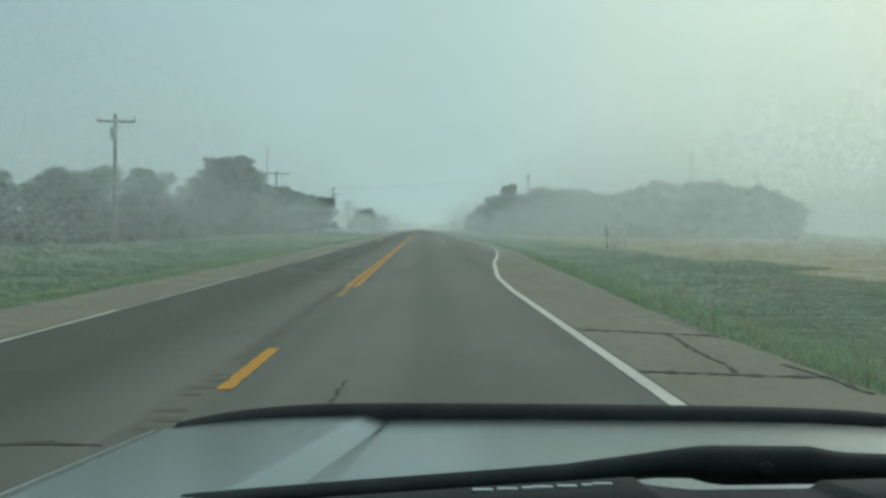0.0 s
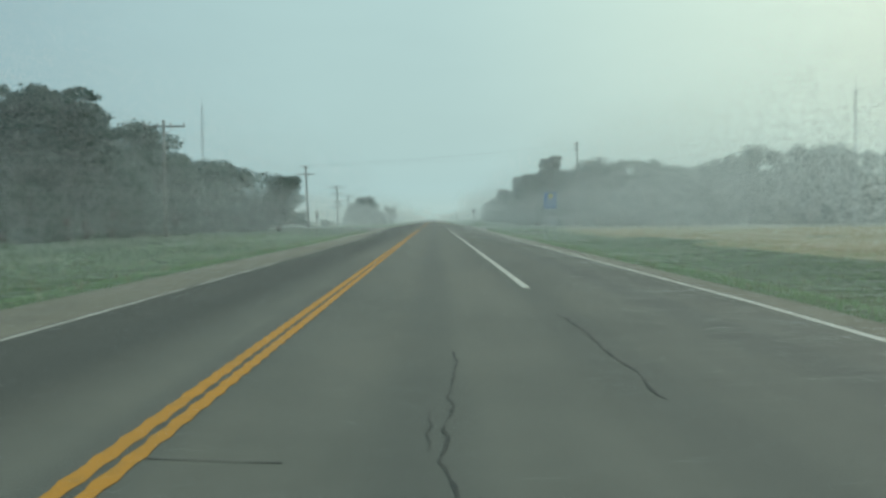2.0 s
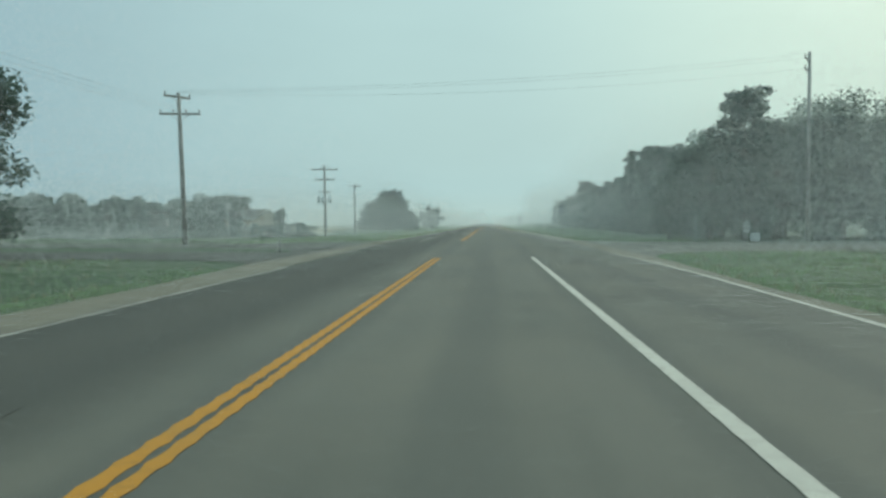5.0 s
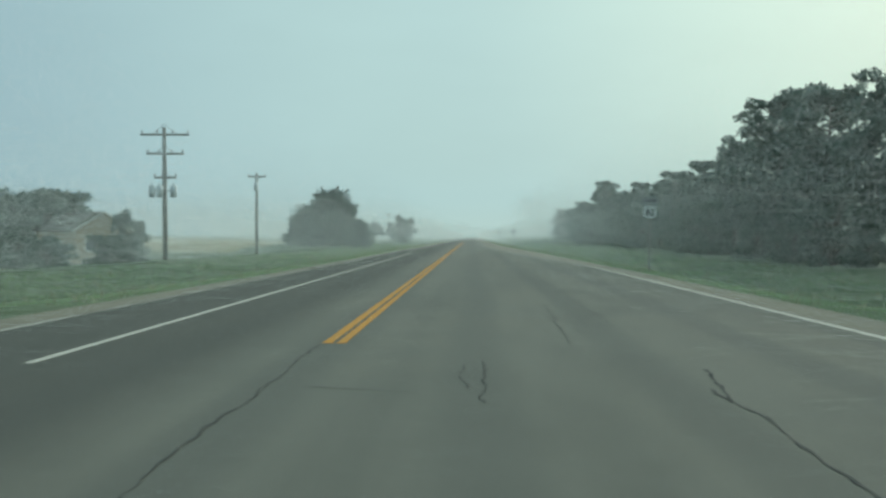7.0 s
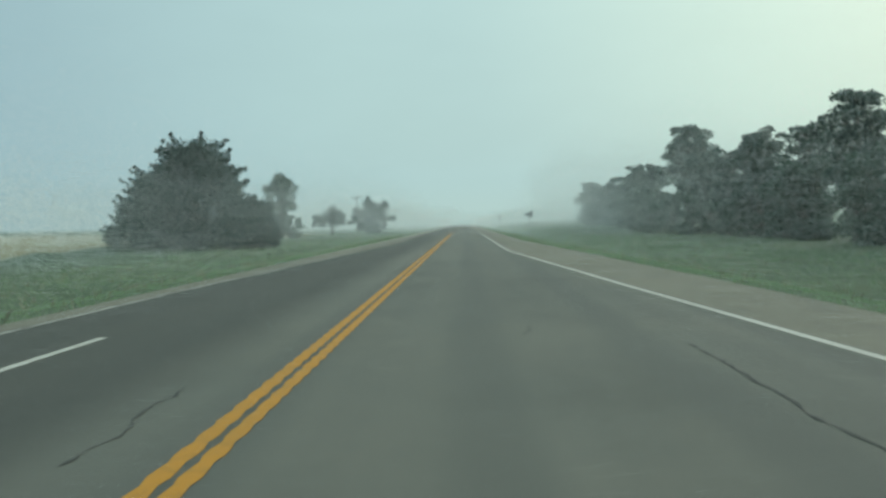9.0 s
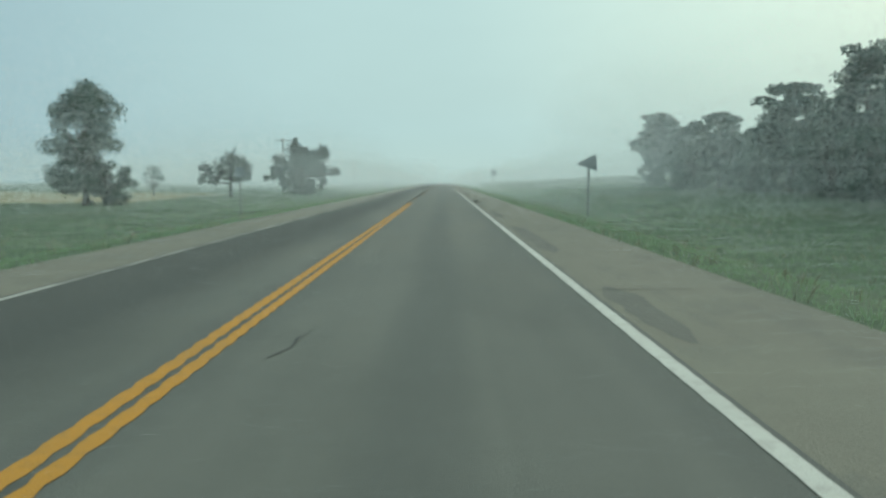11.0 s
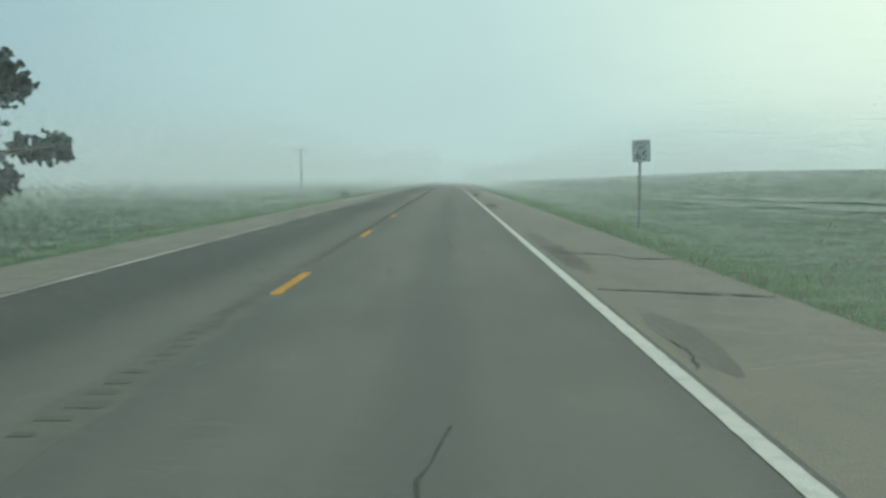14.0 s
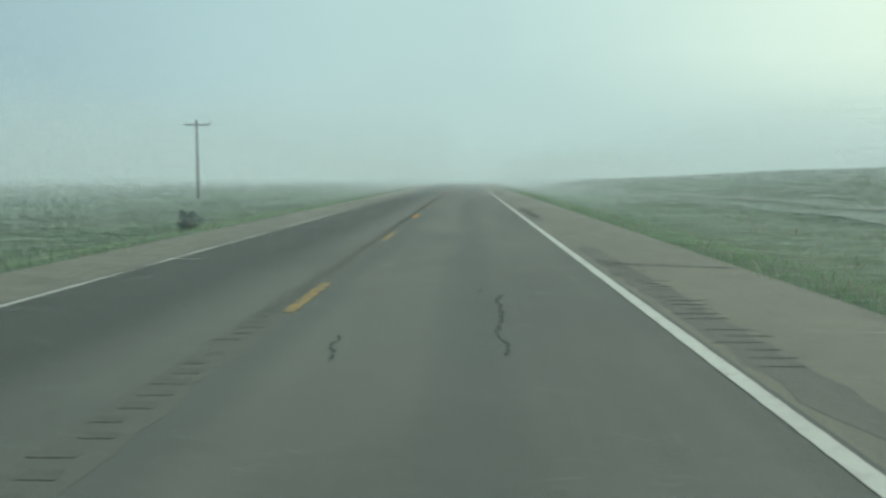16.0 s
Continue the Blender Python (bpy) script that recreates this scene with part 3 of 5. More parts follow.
def broadleaf(seed, dens=1.0, wide=0.62, low=0.16, size=0.12, mat=None, shell=0.45, limb=1.0):
    """Unit spreading tree, 10 m tall."""
    rng = np.random.default_rng(seed)
    pieces = [tube([(0, 0, -0.3), (0.1, 0.05, 1.2), (0.0, 0.1, 2.6), (0.1, 0, 4.5)], [0.34, 0.26, 0.2, 0.12], 7)]
    cs, rs, ks = [], [], []
    for i in range(44):
        f = rng.uniform(low, 0.93)
        a = i * 2.4 + rng.uniform(-0.4, 0.4)
        env = wide * 5 * math.sqrt(max(0.05, 1 - ((f - 0.48) / 0.54) ** 2))
        q = env * rng.uniform(0.15, 0.98)
        tip = (q * math.cos(a), q * math.sin(a), 10 * f)
        z0 = max(1.0, 10 * f * rng.uniform(0.3, 0.55))
        pieces.append(tube([(0, 0, min(z0, 4.4)), (tip[0] * 0.5, tip[1] * 0.5, (z0 + tip[2]) / 2), tip], [0.10 * limb, 0.06 * limb, 0.02 * limb], 5))
        s = rng.uniform(0.85, 1.5)
        cs.append(tip)
        rs.append((s, s, s * 0.85))
        ks.append(int(300 * s * s * dens))
    v, f = joined(pieces)
    return mesh_of("trunk", v, f, BARK, True), leaves(cs, rs, ks, size, rng, mat or LEAF, "crown", 0.2, shell)


def juniper(seed, dens=1.0, wide=0.62, mat=None):
    """Unit dense evergreen, 10 m tall, leafy to the ground, with upward pointing tips round its outline."""
    rng = np.random.default_rng(seed)
    pieces = [tube([(0, 0, -0.3), (0, 0, 3), (0.1, 0, 7)], [0.4, 0.3, 0.1], 7)]
    cs, rs, ks = [], [], []
    for i in range(150):
        f = 0.02 + 0.92 * ((i + 0.5) / 150) ** 1.15
        env = wide * 10 * max(0.02, 1 - f ** 1.6) ** 0.62
        a = i * 2.4 + rng.uniform(-0.4, 0.4)
        q = env * (rng.uniform(0.75, 1.0) if i % 3 else rng.uniform(0.2, 0.7))
        c = np.array((q * math.cos(a), q * math.sin(a), 10 * f))
        s = rng.uniform(0.9, 1.5)
        cs.append(c); rs.append((s, s, s * 0.9)); ks.append(int(130 * s * s * dens))
        # pointed sprays beyond the mass
        w = a + rng.uniform(-0.4, 0.4)
        d = np.array((math.cos(w), math.sin(w), rng.uniform(0.2, 0.9)))
        for k in (0.7, 1.0, 1.3):
            cs.append(c + d * s * k); rs.append((0.34 - 0.16 * (k - 0.7),) * 3); ks.append(int(20 * dens))
        if i % 8 == 0:
            pieces.append(tube([(0, 0, max(0.3, 10 * f - 1.2)), tuple(c)], [0.08, 0.02], 5))
    cs.append((0, 0, 9.5)); rs.append((0.7, 0.7, 0.9)); ks.append(int(250 * dens))
    v, f = joined(pieces)
    return mesh_of("trunk", v, f, BARK, True), leaves(cs, rs, ks, 0.13, rng, mat or CEDAR, "crown", -0.6, 0.4)


def ragged_tree(seed, lobes, mat, dens=1.0, trunk=2.6, r0=0.22, leaf=0.06, back=(9.0, 0.0)):
    """Tree with an uneven crown: lobes (x, z, radius) of its mass, each a spray of leafy shoots that reach past it, with gaps between; back: from what x, and how steeply, the crown swings away."""
    rng = np.random.default_rng(seed)
    pieces = [tube([(0, 0, -0.3), (0.05, 0, trunk * 0.5), (0.0, 0.05, trunk)], [r0, r0 * 0.8, r0 * 0.6], 7)]
    cs, rs, ks = [], [], []
    for lx, lz, r in lobes:
        hub = np.array((lx, rng.uniform(-0.5, 0.5) * r + back[1] * min(2.3, max(0.0, lx - back[0])), lz))
        pieces.append(tube([(0, 0, min(trunk, lz) * 0.8), (lx * 0.6, hub[1] * 0.5, lz * 0.85), tuple(hub)], [0.10, 0.06, 0.03], 5))
        away = np.array((lx, 0, max(0.2, lz - trunk * 0.8)))
        away = away / (np.linalg.norm(away) + 0.3)
        for k in range(int(22 + 22 * r)):
            d = rng.normal(size=3) + 0.45 * away
            d[2] += 0.25
            d /= np.linalg.norm(d)
            reach = r * rng.uniform(0.7, 1.55)
            tip = hub + d * reach
            pieces.append(tube([tuple(hub), tuple(tip)], [0.022, 0.006], 4))
            for q in (0.4, 0.6, 0.8, 0.93, 1.0):
                s = (0.2 - 0.12 * q) * rng.uniform(0.7, 1.3) * (0.65 + 0.35 * r)
                cs.append(hub + d * reach * q + rng.normal(0, 0.04, 3)); rs.append((s, s, s * 0.9)); ks.append(int((34 - 20 * q) * dens))
        cs.append(hub); rs.append((r * 0.5,) * 3); ks.append(int(90 * r * r * dens))
    v, f = joined(pieces)
    return mesh_of("trunk", v, f, BARK, True), leaves(cs, rs, ks, leaf, rng, mat, "crown", 0.1, 0.3)


def bare_tree(seed):
    rng = np.random.default_rng(seed)
    pieces = [tube([(0, 0, -0.3), (0.1, 0, 2), (0.2, 0.1, 4)], [0.3, 0.24, 0.16], 6)]
    for i in range(26):
        a, z = rng.uniform(0, 6.28), rng.uniform(1.5, 4)
        p = [Vector((0.1, 0, z))]
        d = Vector((math.cos(a), math.sin(a), rng.uniform(0.5, 1.3)))
        for k in range(4):
            d = (d + Vector(rng.normal(size=3)) * 0.3).normalized()
            p.append(p[-1] + d * rng.uniform(0.9, 1.7))
        pieces.append(tube(p, [0.1, 0.07, 0.05, 0.03, 0.012], 4))
    v, f = joined(pieces)
    return mesh_of("trunk", v, f, BARK, True)


def plant(meshes, x, y, height, label, category="tree", group="", width=1.0, turn=0.0, name="tree", sink=0.0):
    k = height / 10
    ob = thing(name, (x, y, float(ground_z(x, y)) - sink), label, category, group)
    ob.matrix_basis = pose(x, y, float(ground_z(x, y)) - sink, 0, 0, turn) @ Matrix.Diagonal((k * width, k * width, k, 1))
    if isinstance(meshes, tuple):
        part("trunk", meshes[0], ob)
        part("crown", meshes[1], ob)
    else:
        part("trunk", meshes, ob)
    return ob


rnd = random.Random(7)
pines = [pine(s) for s in (1, 2, 3, 4)]
umbrella_pines = [pine(s, 1.2, 0.3, 0.25) for s in (5, 6, 8)]
leafy = [broadleaf(s) for s in (11, 12, 13, 14)]
row_leafy = [broadleaf(s, mat=HAZED) for s in (11, 12, 13, 14)]
thin_leafy = [broadleaf(s, dens=1.15, size=0.1, shell=0.4, wide=0.8, low=0.06, limb=0.35, mat=HAZED) for s in (15, 16, 17)]
shrubs = [broadleaf(s, dens=0.42, wide=0.95, low=0.04, size=0.2) for s in (21, 22)]
junipers = [juniper(s, 1.4) for s in (31, 32)]
hazed_shrubs = [broadleaf(s, dens=0.42, wide=0.95, low=0.04, size=0.2, mat=HAZED) for s in (21, 22)]

# dark pines along the east side of the highway past the side road
for x, y, h in ((27.5, 239, 9.6), (21.2, 237.5, 11.4), (24, 245, 8.6), (22.4, 250.5, 5.6), (22, 258, 8.9), (22, 264.5, 9.5), (21.5, 271, 9.9), (20.9, 276.5, 10.4),
        (20.8, 285, 8.5), (20.8, 293.5, 7.9), (20.8, 304, 7.8), (21.3, 312, 7.1), (21, 320.5, 7.8), (21.7, 328, 7.0), (21.5, 335.5, 7.4), (21.8, 343, 6.7), (22, 351, 7.0),
        (23.2, 360, 10.4), (21.2, 367.5, 7.3), (21.2, 375, 7.6), (20.9, 382.5, 6.9), (22.4, 416, 7.6), (21.6, 404.5, 5.9), (21.4, 396, 6.3), (21.3, 393.4, 4.5), (22.8, 397.5, 4.3), (21.6, 388.6, 5.0), (24.2, 402, 4.9), (24, 410.5, 5.2), (22.9, 391, 4.4), (25, 386, 5.4), (22.4, 384.6, 5.0), (22.6, 408.6, 4.8)):
    pick = rnd.randrange(4)
    plant(umbrella_pines[pick % 3] if 384 < y < 400 and h > 5 else pines[pick], x, y, h - 0.4 - float(ground_z(x, y)), "dark green pine with clumped needles in a roadside windbreak", "tree", "roadside pines", rnd.uniform(0.82, 1.02) * (1.5 if y > 378 else 1.0), rnd.uniform(0, 360), "pine_tree")
for i in range(48):
    y = 238 + i * 3.75
    k = 1.0 if y < 383 else 0.7
    plant(shrubs[i % 2], 19.8 + rnd.uniform(-0.8, 2.6), y + rnd.uniform(-1, 1), rnd.uniform(3.0, 4.6) * k, "dense dark undergrowth shrub below the pines", "shrub", "windbreak undergrowth", rnd.uniform(0.9, 1.3), rnd.uniform(0, 360), "shrub", 0.2)

# windbreak running away eastwards behind the side road
for i, (x, h) in enumerate(((16.5, 5.5), (19.2, 8.0), (24, 9.2), (29, 11), (33.5, 10.9), (38, 10.6), (42, 9.6), (46, 9.4), (50, 11.4), (54.5, 12.8), (59, 12.4), (63.5, 13), (68, 13), (72.5, 12.2), (77, 12.4), (82, 11), (87, 8.6))):
    plant(leafy[i] if i < 3 else thin_leafy[i % 3], x, 239 + rnd.uniform(-2.5, 2.5) + (0 if i > 2 else 1.5), h, "tall broadleaf tree in a misty windbreak", "tree", "windbreak trees", rnd.uniform(0.95, 1.2), rnd.uniform(0, 360))
for i in range(15):
    x = 22 + 4.7 * i
    plant(thin_leafy[(i + 1) % 3], x, 246 + rnd.uniform(-2, 2), rnd.uniform(8.4, 10.2), "tall broadleaf tree in a misty windbreak", "tree", "windbreak trees", rnd.uniform(1.0, 1.25), rnd.uniform(0, 360))
for i in range(16):
    plant(hazed_shrubs[i % 2], 27 + 3.9 * i, 235.5 + rnd.uniform(-1.5, 1.5), rnd.uniform(3, 4.5), "bushy undergrowth at the foot of a windbreak", "shrub", "windbreak undergrowth", 1.2, rnd.uniform(0, 360), "shrub", 0.2)

# tree row west of the highway before the crossing
for i, (x, y, h) in enumerate(((-26, 72, 4.6), (-27, 81, 4.8), (-25, 91, 5.1), (-25.5, 99, 5.0), (-24.5, 107, 5.4), (-25, 115, 6.0), (-24, 123, 6.3), (-27.6, 136.5, 7.0), (-23, 149, 9.0), (-21.9, 152, 9.4), (-22.6, 157, 8.6),
        (-22.5, 163, 6.0), (-23.5, 169, 5.4), (-27.5, 177.5, 8.8), (-27, 181.5, 10.9), (-25.5, 186.5, 9.0), (-23, 192, 8.2), (-22, 198, 8.2), (-24.5, 200.5, 8.0), (-16.9, 200.2, 7.4),
        (-28, 98, 5.2), (-29, 118, 5.8), (-29, 139, 7.0), (-26.5, 153, 7.6), (-28.5, 164, 5.8), (-30.5, 178, 8.4), (-29.5, 186, 8.8), (-26, 195, 7.6))):
    wide = rnd.uniform(1.15, 1.4)
    if 145 < y < 158 and x > -25:
        plant(pines[i % 4], x, y, h, "dark clumpy evergreen in a dense roadside row", "tree", "west tree row", wide * 0.95, rnd.uniform(0, 360), "pine_tree")
    else:
        plant(row_leafy[i % 4], x, y, h, "dull green broadleaf tree in a dense roadside row", "tree", "west tree row", wide, rnd.uniform(0, 360))
for i in range(32):
    y = 70 + i * 4.45
    plant(hazed_shrubs[i % 2], -20.5 + rnd.uniform(-3, 1) + (2.5 if y > 195 else 0), y, rnd.uniform(2.2, 3.8), "dark bushy undergrowth in front of the tree row", "shrub", "west undergrowth", rnd.uniform(0.9, 1.2), rnd.uniform(0, 360), "shrub", 0.2)

# farmyard trees and hedges
for i, (x, y, h, w) in enumerate(((-84, 322, 6.8, 1.1), (-78, 318, 7.0, 1.2), (-73, 322, 6.4, 1.2), (-69, 314, 6.9, 1.2), (-63, 318, 6.2, 1.2), (-57, 312, 6.0, 1.2), (-52, 317, 6.2, 1.2), (-47, 310, 5.4, 1.2), (-42, 306, 5.8, 1.1), (-37.5, 304, 5.6, 1.0), (-34, 312, 3.6, 1.1))):
    plant(leafy[(i + 1) % 4], x, y, h + 0.9, "small farmyard tree behind the tan house", "tree", "farmyard trees", w, rnd.uniform(0, 360))
plant(row_leafy[2], -38.6, 302.5, 6.9, "small farmyard tree beside the tan house", "tree", "farmyard trees", 1.0, 50)
for i, (x, y, h, w) in enumerate(((-29.6, 285, 2.6, 1.1), (-32.2, 285.5, 3.4, 1.0), (-35.2, 286, 3.5, 1.1), (-38.6, 286.5, 3.4, 1.2), (-43.5, 287, 3.6, 1.3), (-48, 286, 3.6, 1.3), (-53, 287, 3.8, 1.3), (-58, 288, 3.8, 1.4), (-64, 290, 3.0, 1.5), (-70, 292, 3.2, 1.5), (-76, 294, 3.2, 1.5), (-20.9, 275, 2.0, 2.0), (-25.2, 276, 2.1, 1.9), (-31, 279, 2.0, 1.8), (-29.0, 295.0, 2.3, 1.4), (-27.9, 297.4, 2.4, 1.4), (-27.2, 294.6, 1.7, 1.5))):
    plant(shrubs[i % 2], x, y, h, "rounded dark green garden shrub", "shrub", "garden shrubs", w, rnd.uniform(0, 360), "shrub", 0.1)

for i in range(17):
    plant(row_leafy[(i + 2) % 4] if i % 3 else hazed_shrubs[i % 2], -37.5 - 3.3 * i, 303 + rnd.uniform(-2, 2), rnd.uniform(5.4, 7.2), "bushy farmyard hedge tree grown into its neighbours", "tree", "farmyard trees", 1.35 if i % 3 else 1.1, rnd.uniform(0, 360))
plant(row_leafy[1], -28.9, 296.6, 4.7, "small ragged tree at the corner of the tan house", "tree", "farmyard trees", 0.62, 20)
plant(junipers[1], -20.7, 339.6, 5.3, "low dark juniper beside a larger one", "tree", "", 1.02, 70, "juniper_tree")
plant(junipers[0], -17.3, 337.7, 7.3, "large dark juniper leafy down to the grass", "tree", "", 0.98, 40, "juniper_tree")
plant(junipers[1], -14.0, 341.0, 3.4, "low dark juniper beside a larger one", "tree", "", 0.95, 10, "juniper_tree")
plant(leafy[1], -24.9, 400, 9.2, "tall leafy tree standing in the meadow", "tree", "", 0.95, 75)
plant(shrubs[0], -23.8, 401, 3.4, "spreading shrub at the foot of a tree", "shrub", "", 1.3, 30, "shrub", 0.1)
plant(ragged_tree(41, ((0, 3.2, 1.5), (0.2, 4.3, 1.0), (1.2, 3.4, 1.1), (1.9, 2.5, 0.6), (-1.1, 3.1, 1.1), (1.3, 2.2, 0.55), (-2.4, 2.7, 0.85), (-2.9, 3.3, 0.6), (-3.3, 2.0, 0.4), (0.4, 2.4, 0.9), (-1.9, 1.9, 0.5)), CEDAR, 1.25, 2.4, 0.26), -22.9, 435.6, 10,
    "small round-crowned tree with a leaning trunk", "tree")
plant(ragged_tree(43, ((-0.8, 7.0, 0.42), (-1.0, 6.0, 0.87), (-0.1, 5.6, 0.68), (0.2, 4.9, 0.97), (-0.6, 4.7, 1.24), (-3.2, 4.6, 0.63), (-2.1, 4.0, 0.99), (-3.6, 3.3, 0.56), (-2.8, 2.7, 0.87), (-3.9, 2.3, 0.35), (-4.7, 2.2, 0.35), (-2.3, 1.3, 0.63), (-1.3, 1.5, 1.13), (-0.5, 3.2, 1.65), (0.2, 3.1, 1.63), (-0.4, 0.9, 1.36), (0.4, 0.8, 1.10), (0.7, 4.8, 0.89), (1.5, 5.8, 0.93), (1.9, 5.4, 0.52), (1.2, 4.3, 1.33), (1.2, 2.7, 1.03), (1.9, 3.0, 0.50), (2.8, 3.0, 0.48), (3.6, 3.2, 0.49), (1.7, 1.8, 0.48), (1.5, 1.0, 0.32), (-0.1, -0.1, 1.18)), CEDAR, 1.15, 4.6, 0.24, 0.085, (-0.4, 3.56)), -17.0, 450.8, 10,
    "ragged bushy cedar leafy to the ground", "tree")
plant((bare_tree(51), leaves([(1, 0, 7.4), (-2, 0.5, 6), (2.2, -0.5, 5.2), (-0.5, 0, 8), (0.5, 0.5, 6)], [(1.7, 1.7, 1.2)] * 5, [230] * 5, 0.17, np.random.default_rng(52), HAZED, "crown")), -33, 439, 4.0, "half-dead small tree with thin leaves on bare branches", "tree", "", 1.0, 0)
plant(hazed_shrubs[1], -9.9, 521, 1.1, "low roadside weed bush", "shrub", "", 1.3, 0, "shrub", 0.1)


# ---- grass along the verges ----
def tufts(name, n, place, size, mat, label, seed):
    rng = np.random.default_rng(seed)
    x, y = place(rng, n)
    east_lo = np.where(x < 16.5, 205 + np.sqrt(np.clip(64 - (16.5 - np.clip(x, 8.5, 16.5)) ** 2, 0, 64)), 213)
    east_hi = np.where(x < 14.5, 238 - np.sqrt(np.clip(36 - (14.5 - np.clip(x, 8.5, 14.5)) ** 2, 0, 36)), 232)
    on_side = np.where(x > 0, (y > east_lo - 0.1) & (y < east_hi + 0.1) | (x < 8.6) & (y > 201) & (y < 242), (y > np.where(x > -10.6, 197, 203)) & (y < np.where(x > -12, 239, 227)))
    keep = ~on_side & ((x > paved_right(y) + 0.05) | (x < paved_left(y) - 0.05))
    x, y = x[keep], y[keep]
    z = ground_z(x, y)
    n = len(x)
    quads = []
    for b in range(4):
        a = rng.uniform(0, 2 * math.pi, n)
        h = size * rng.uniform(0.5, 1.4, n)
        lean = rng.uniform(0.15, 0.8, n) * h
        ox, oy = rng.normal(0, 0.07, n), rng.normal(0, 0.07, n)
        ux, uy = np.cos(a), np.sin(a)
        w = size * 0.06
        p0 = np.stack([x + ox - uy * w, y + oy + ux * w, z - 0.03], 1)
        p1 = np.stack([x + ox + uy * w, y + oy - ux * w, z - 0.03], 1)
        p2 = np.stack([x + ox + ux * lean * 0.45 + uy * w * 0.6, y + oy + uy * lean * 0.45 - ux * w * 0.6, z + h * 0.65], 1)
        p3 = np.stack([x + ox + ux * lean, y + oy + uy * lean, z + h], 1)
        quads.append(np.stack([p0, p1, p2, p3], 1))
    tagged(new(name, quads_mesh(name, np.concatenate(quads), mat)), label, "grass", kind="stuff")


def right_verge(rng, n):
    y = rng.uniform(46, 600, n)
    return paved_right(y) + 0.02 + 9.5 * rng.random(n) ** 1.5, y


def left_verge(rng, n):
    y = rng.uniform(46, 600, n)
    return paved_left(y) - 0.02 - 9.5 * rng.random(n) ** 1.5, y


def far_grass(rng, n):
    y = rng.uniform(60, 620, n)
    side = np.where(rng.random(n) < 0.5, 1, -1)
    return side * rng.uniform(14, np.where(y > 395, 25, 48), n), y


tufts("grass", 55000, right_verge, 0.075, BLADES, "short rough green verge grass", 1)
tufts("grass", 55000, left_verge, 0.075, BLADES, "short rough green verge grass", 2)
tufts("tall_grass", 14000, far_grass, 0.09, BLADES, "taller uneven meadow grass", 3)
tufts("dry_grass", 2600, right_verge, 0.16, WEED, "scattered pale dry grass stalks", 4)
tufts("dry_grass", 2600, left_verge, 0.16, WEED, "scattered pale dry grass stalks", 5)


# ---- cracks, seams and milled rumble strips in the pavement ----
def ribbon(points, width, rng, z):
    vs, fs = [], []
    pts = [Vector((p[0], p[1], 0)) for p in points]
    for i, p in enumerate(pts):
        d = (pts[min(i + 1, len(pts) - 1)] - pts[max(i - 1, 0)]).normalized()
        s = Vector((-d.y, d.x, 0)) * width * rng.choice((0.12, 0.3, 0.5, 0.7, 0.9))
        vs += [tuple(p + s + Vector((0, 0, z))), tuple(p - s + Vector((0, 0, z)))]
    for i in range(len(pts) - 1):
        fs.append((2 * i, 2 * i + 1, 2 * i + 3, 2 * i + 2))
    return vs, fs


def wander(x0, y0, x1, y1, rng, wiggle, step=0.35):
    n = max(3, int(math.hypot(x1 - x0, y1 - y0) / step))
    out, off, side = [], 0.0, Vector((-(y1 - y0), x1 - x0)).normalized()
    for i in range(n + 1):
        f = i / n
        off = off * 0.8 + rng.uniform(-wiggle, wiggle)
        out.append((x0 + (x1 - x0) * f + side.x * off, y0 + (y1 - y0) * f + side.y * off))
    return out


crk = random.Random(5)
lane_cracks = []
y = 60.0
while y < 600:
    # faint wheel-path cracks that come and go
    if crk.random() < 0.5:
        x = crk.choice((1.9, 2.2, 0.7, 3.0, -1.4, 2.6, 1.2)) + crk.uniform(-0.2, 0.2)
        lane_cracks.append(ribbon(wander(x, y, x + crk.uniform(-0.3, 0.3), y + crk.uniform(0.5, 2.0), crk, 0.05, 0.2), 0.014, crk, 0.005))
    if crk.random() < 0.2:
        a = crk.uniform(-2.6, 1.5)
        lane_cracks.append(ribbon(wander(a, y, a + crk.uniform(0.4, 1.2), y + crk.uniform(-0.2, 0.2), crk, 0.02, 0.2), 0.012, crk, 0.005))
    y += crk.uniform(4.0, 9.0)
# cracks that stand out: start, end, width
first = ((0.95, 52.6, 0.94, 51.6, 0.03), (2.18, 65.4, 2.08, 61.3, 0.016), (-0.94, 50.3, -0.32, 50.3, 0.03), (-0.85, 91.5, -0.67, 90.4, 0.03), (-0.67, 90.4, -0.67, 89.1, 0.035),
    (3.68, 97.2, 3.59, 94.3, 0.028), (3.74, 93.4, 3.68, 92.3, 0.028), (3.68, 92.3, 4.11, 90.8, 0.03), (2.07, 105.6, 1.89, 99.5, 0.02), (1.92, 92.1, 1.99, 90.6, 0.03),
    (4.38, 93.5, 6.73, 92.8, 0.03), (-0.94, 94.1, -0.71, 93.4, 0.02), (3.60, 108.9, 3.64, 103.2, 0.022), (2.22, 129.7, 1.99, 129.1, 0.025), (4.79, 131.8, 5.81, 131.9, 0.02))
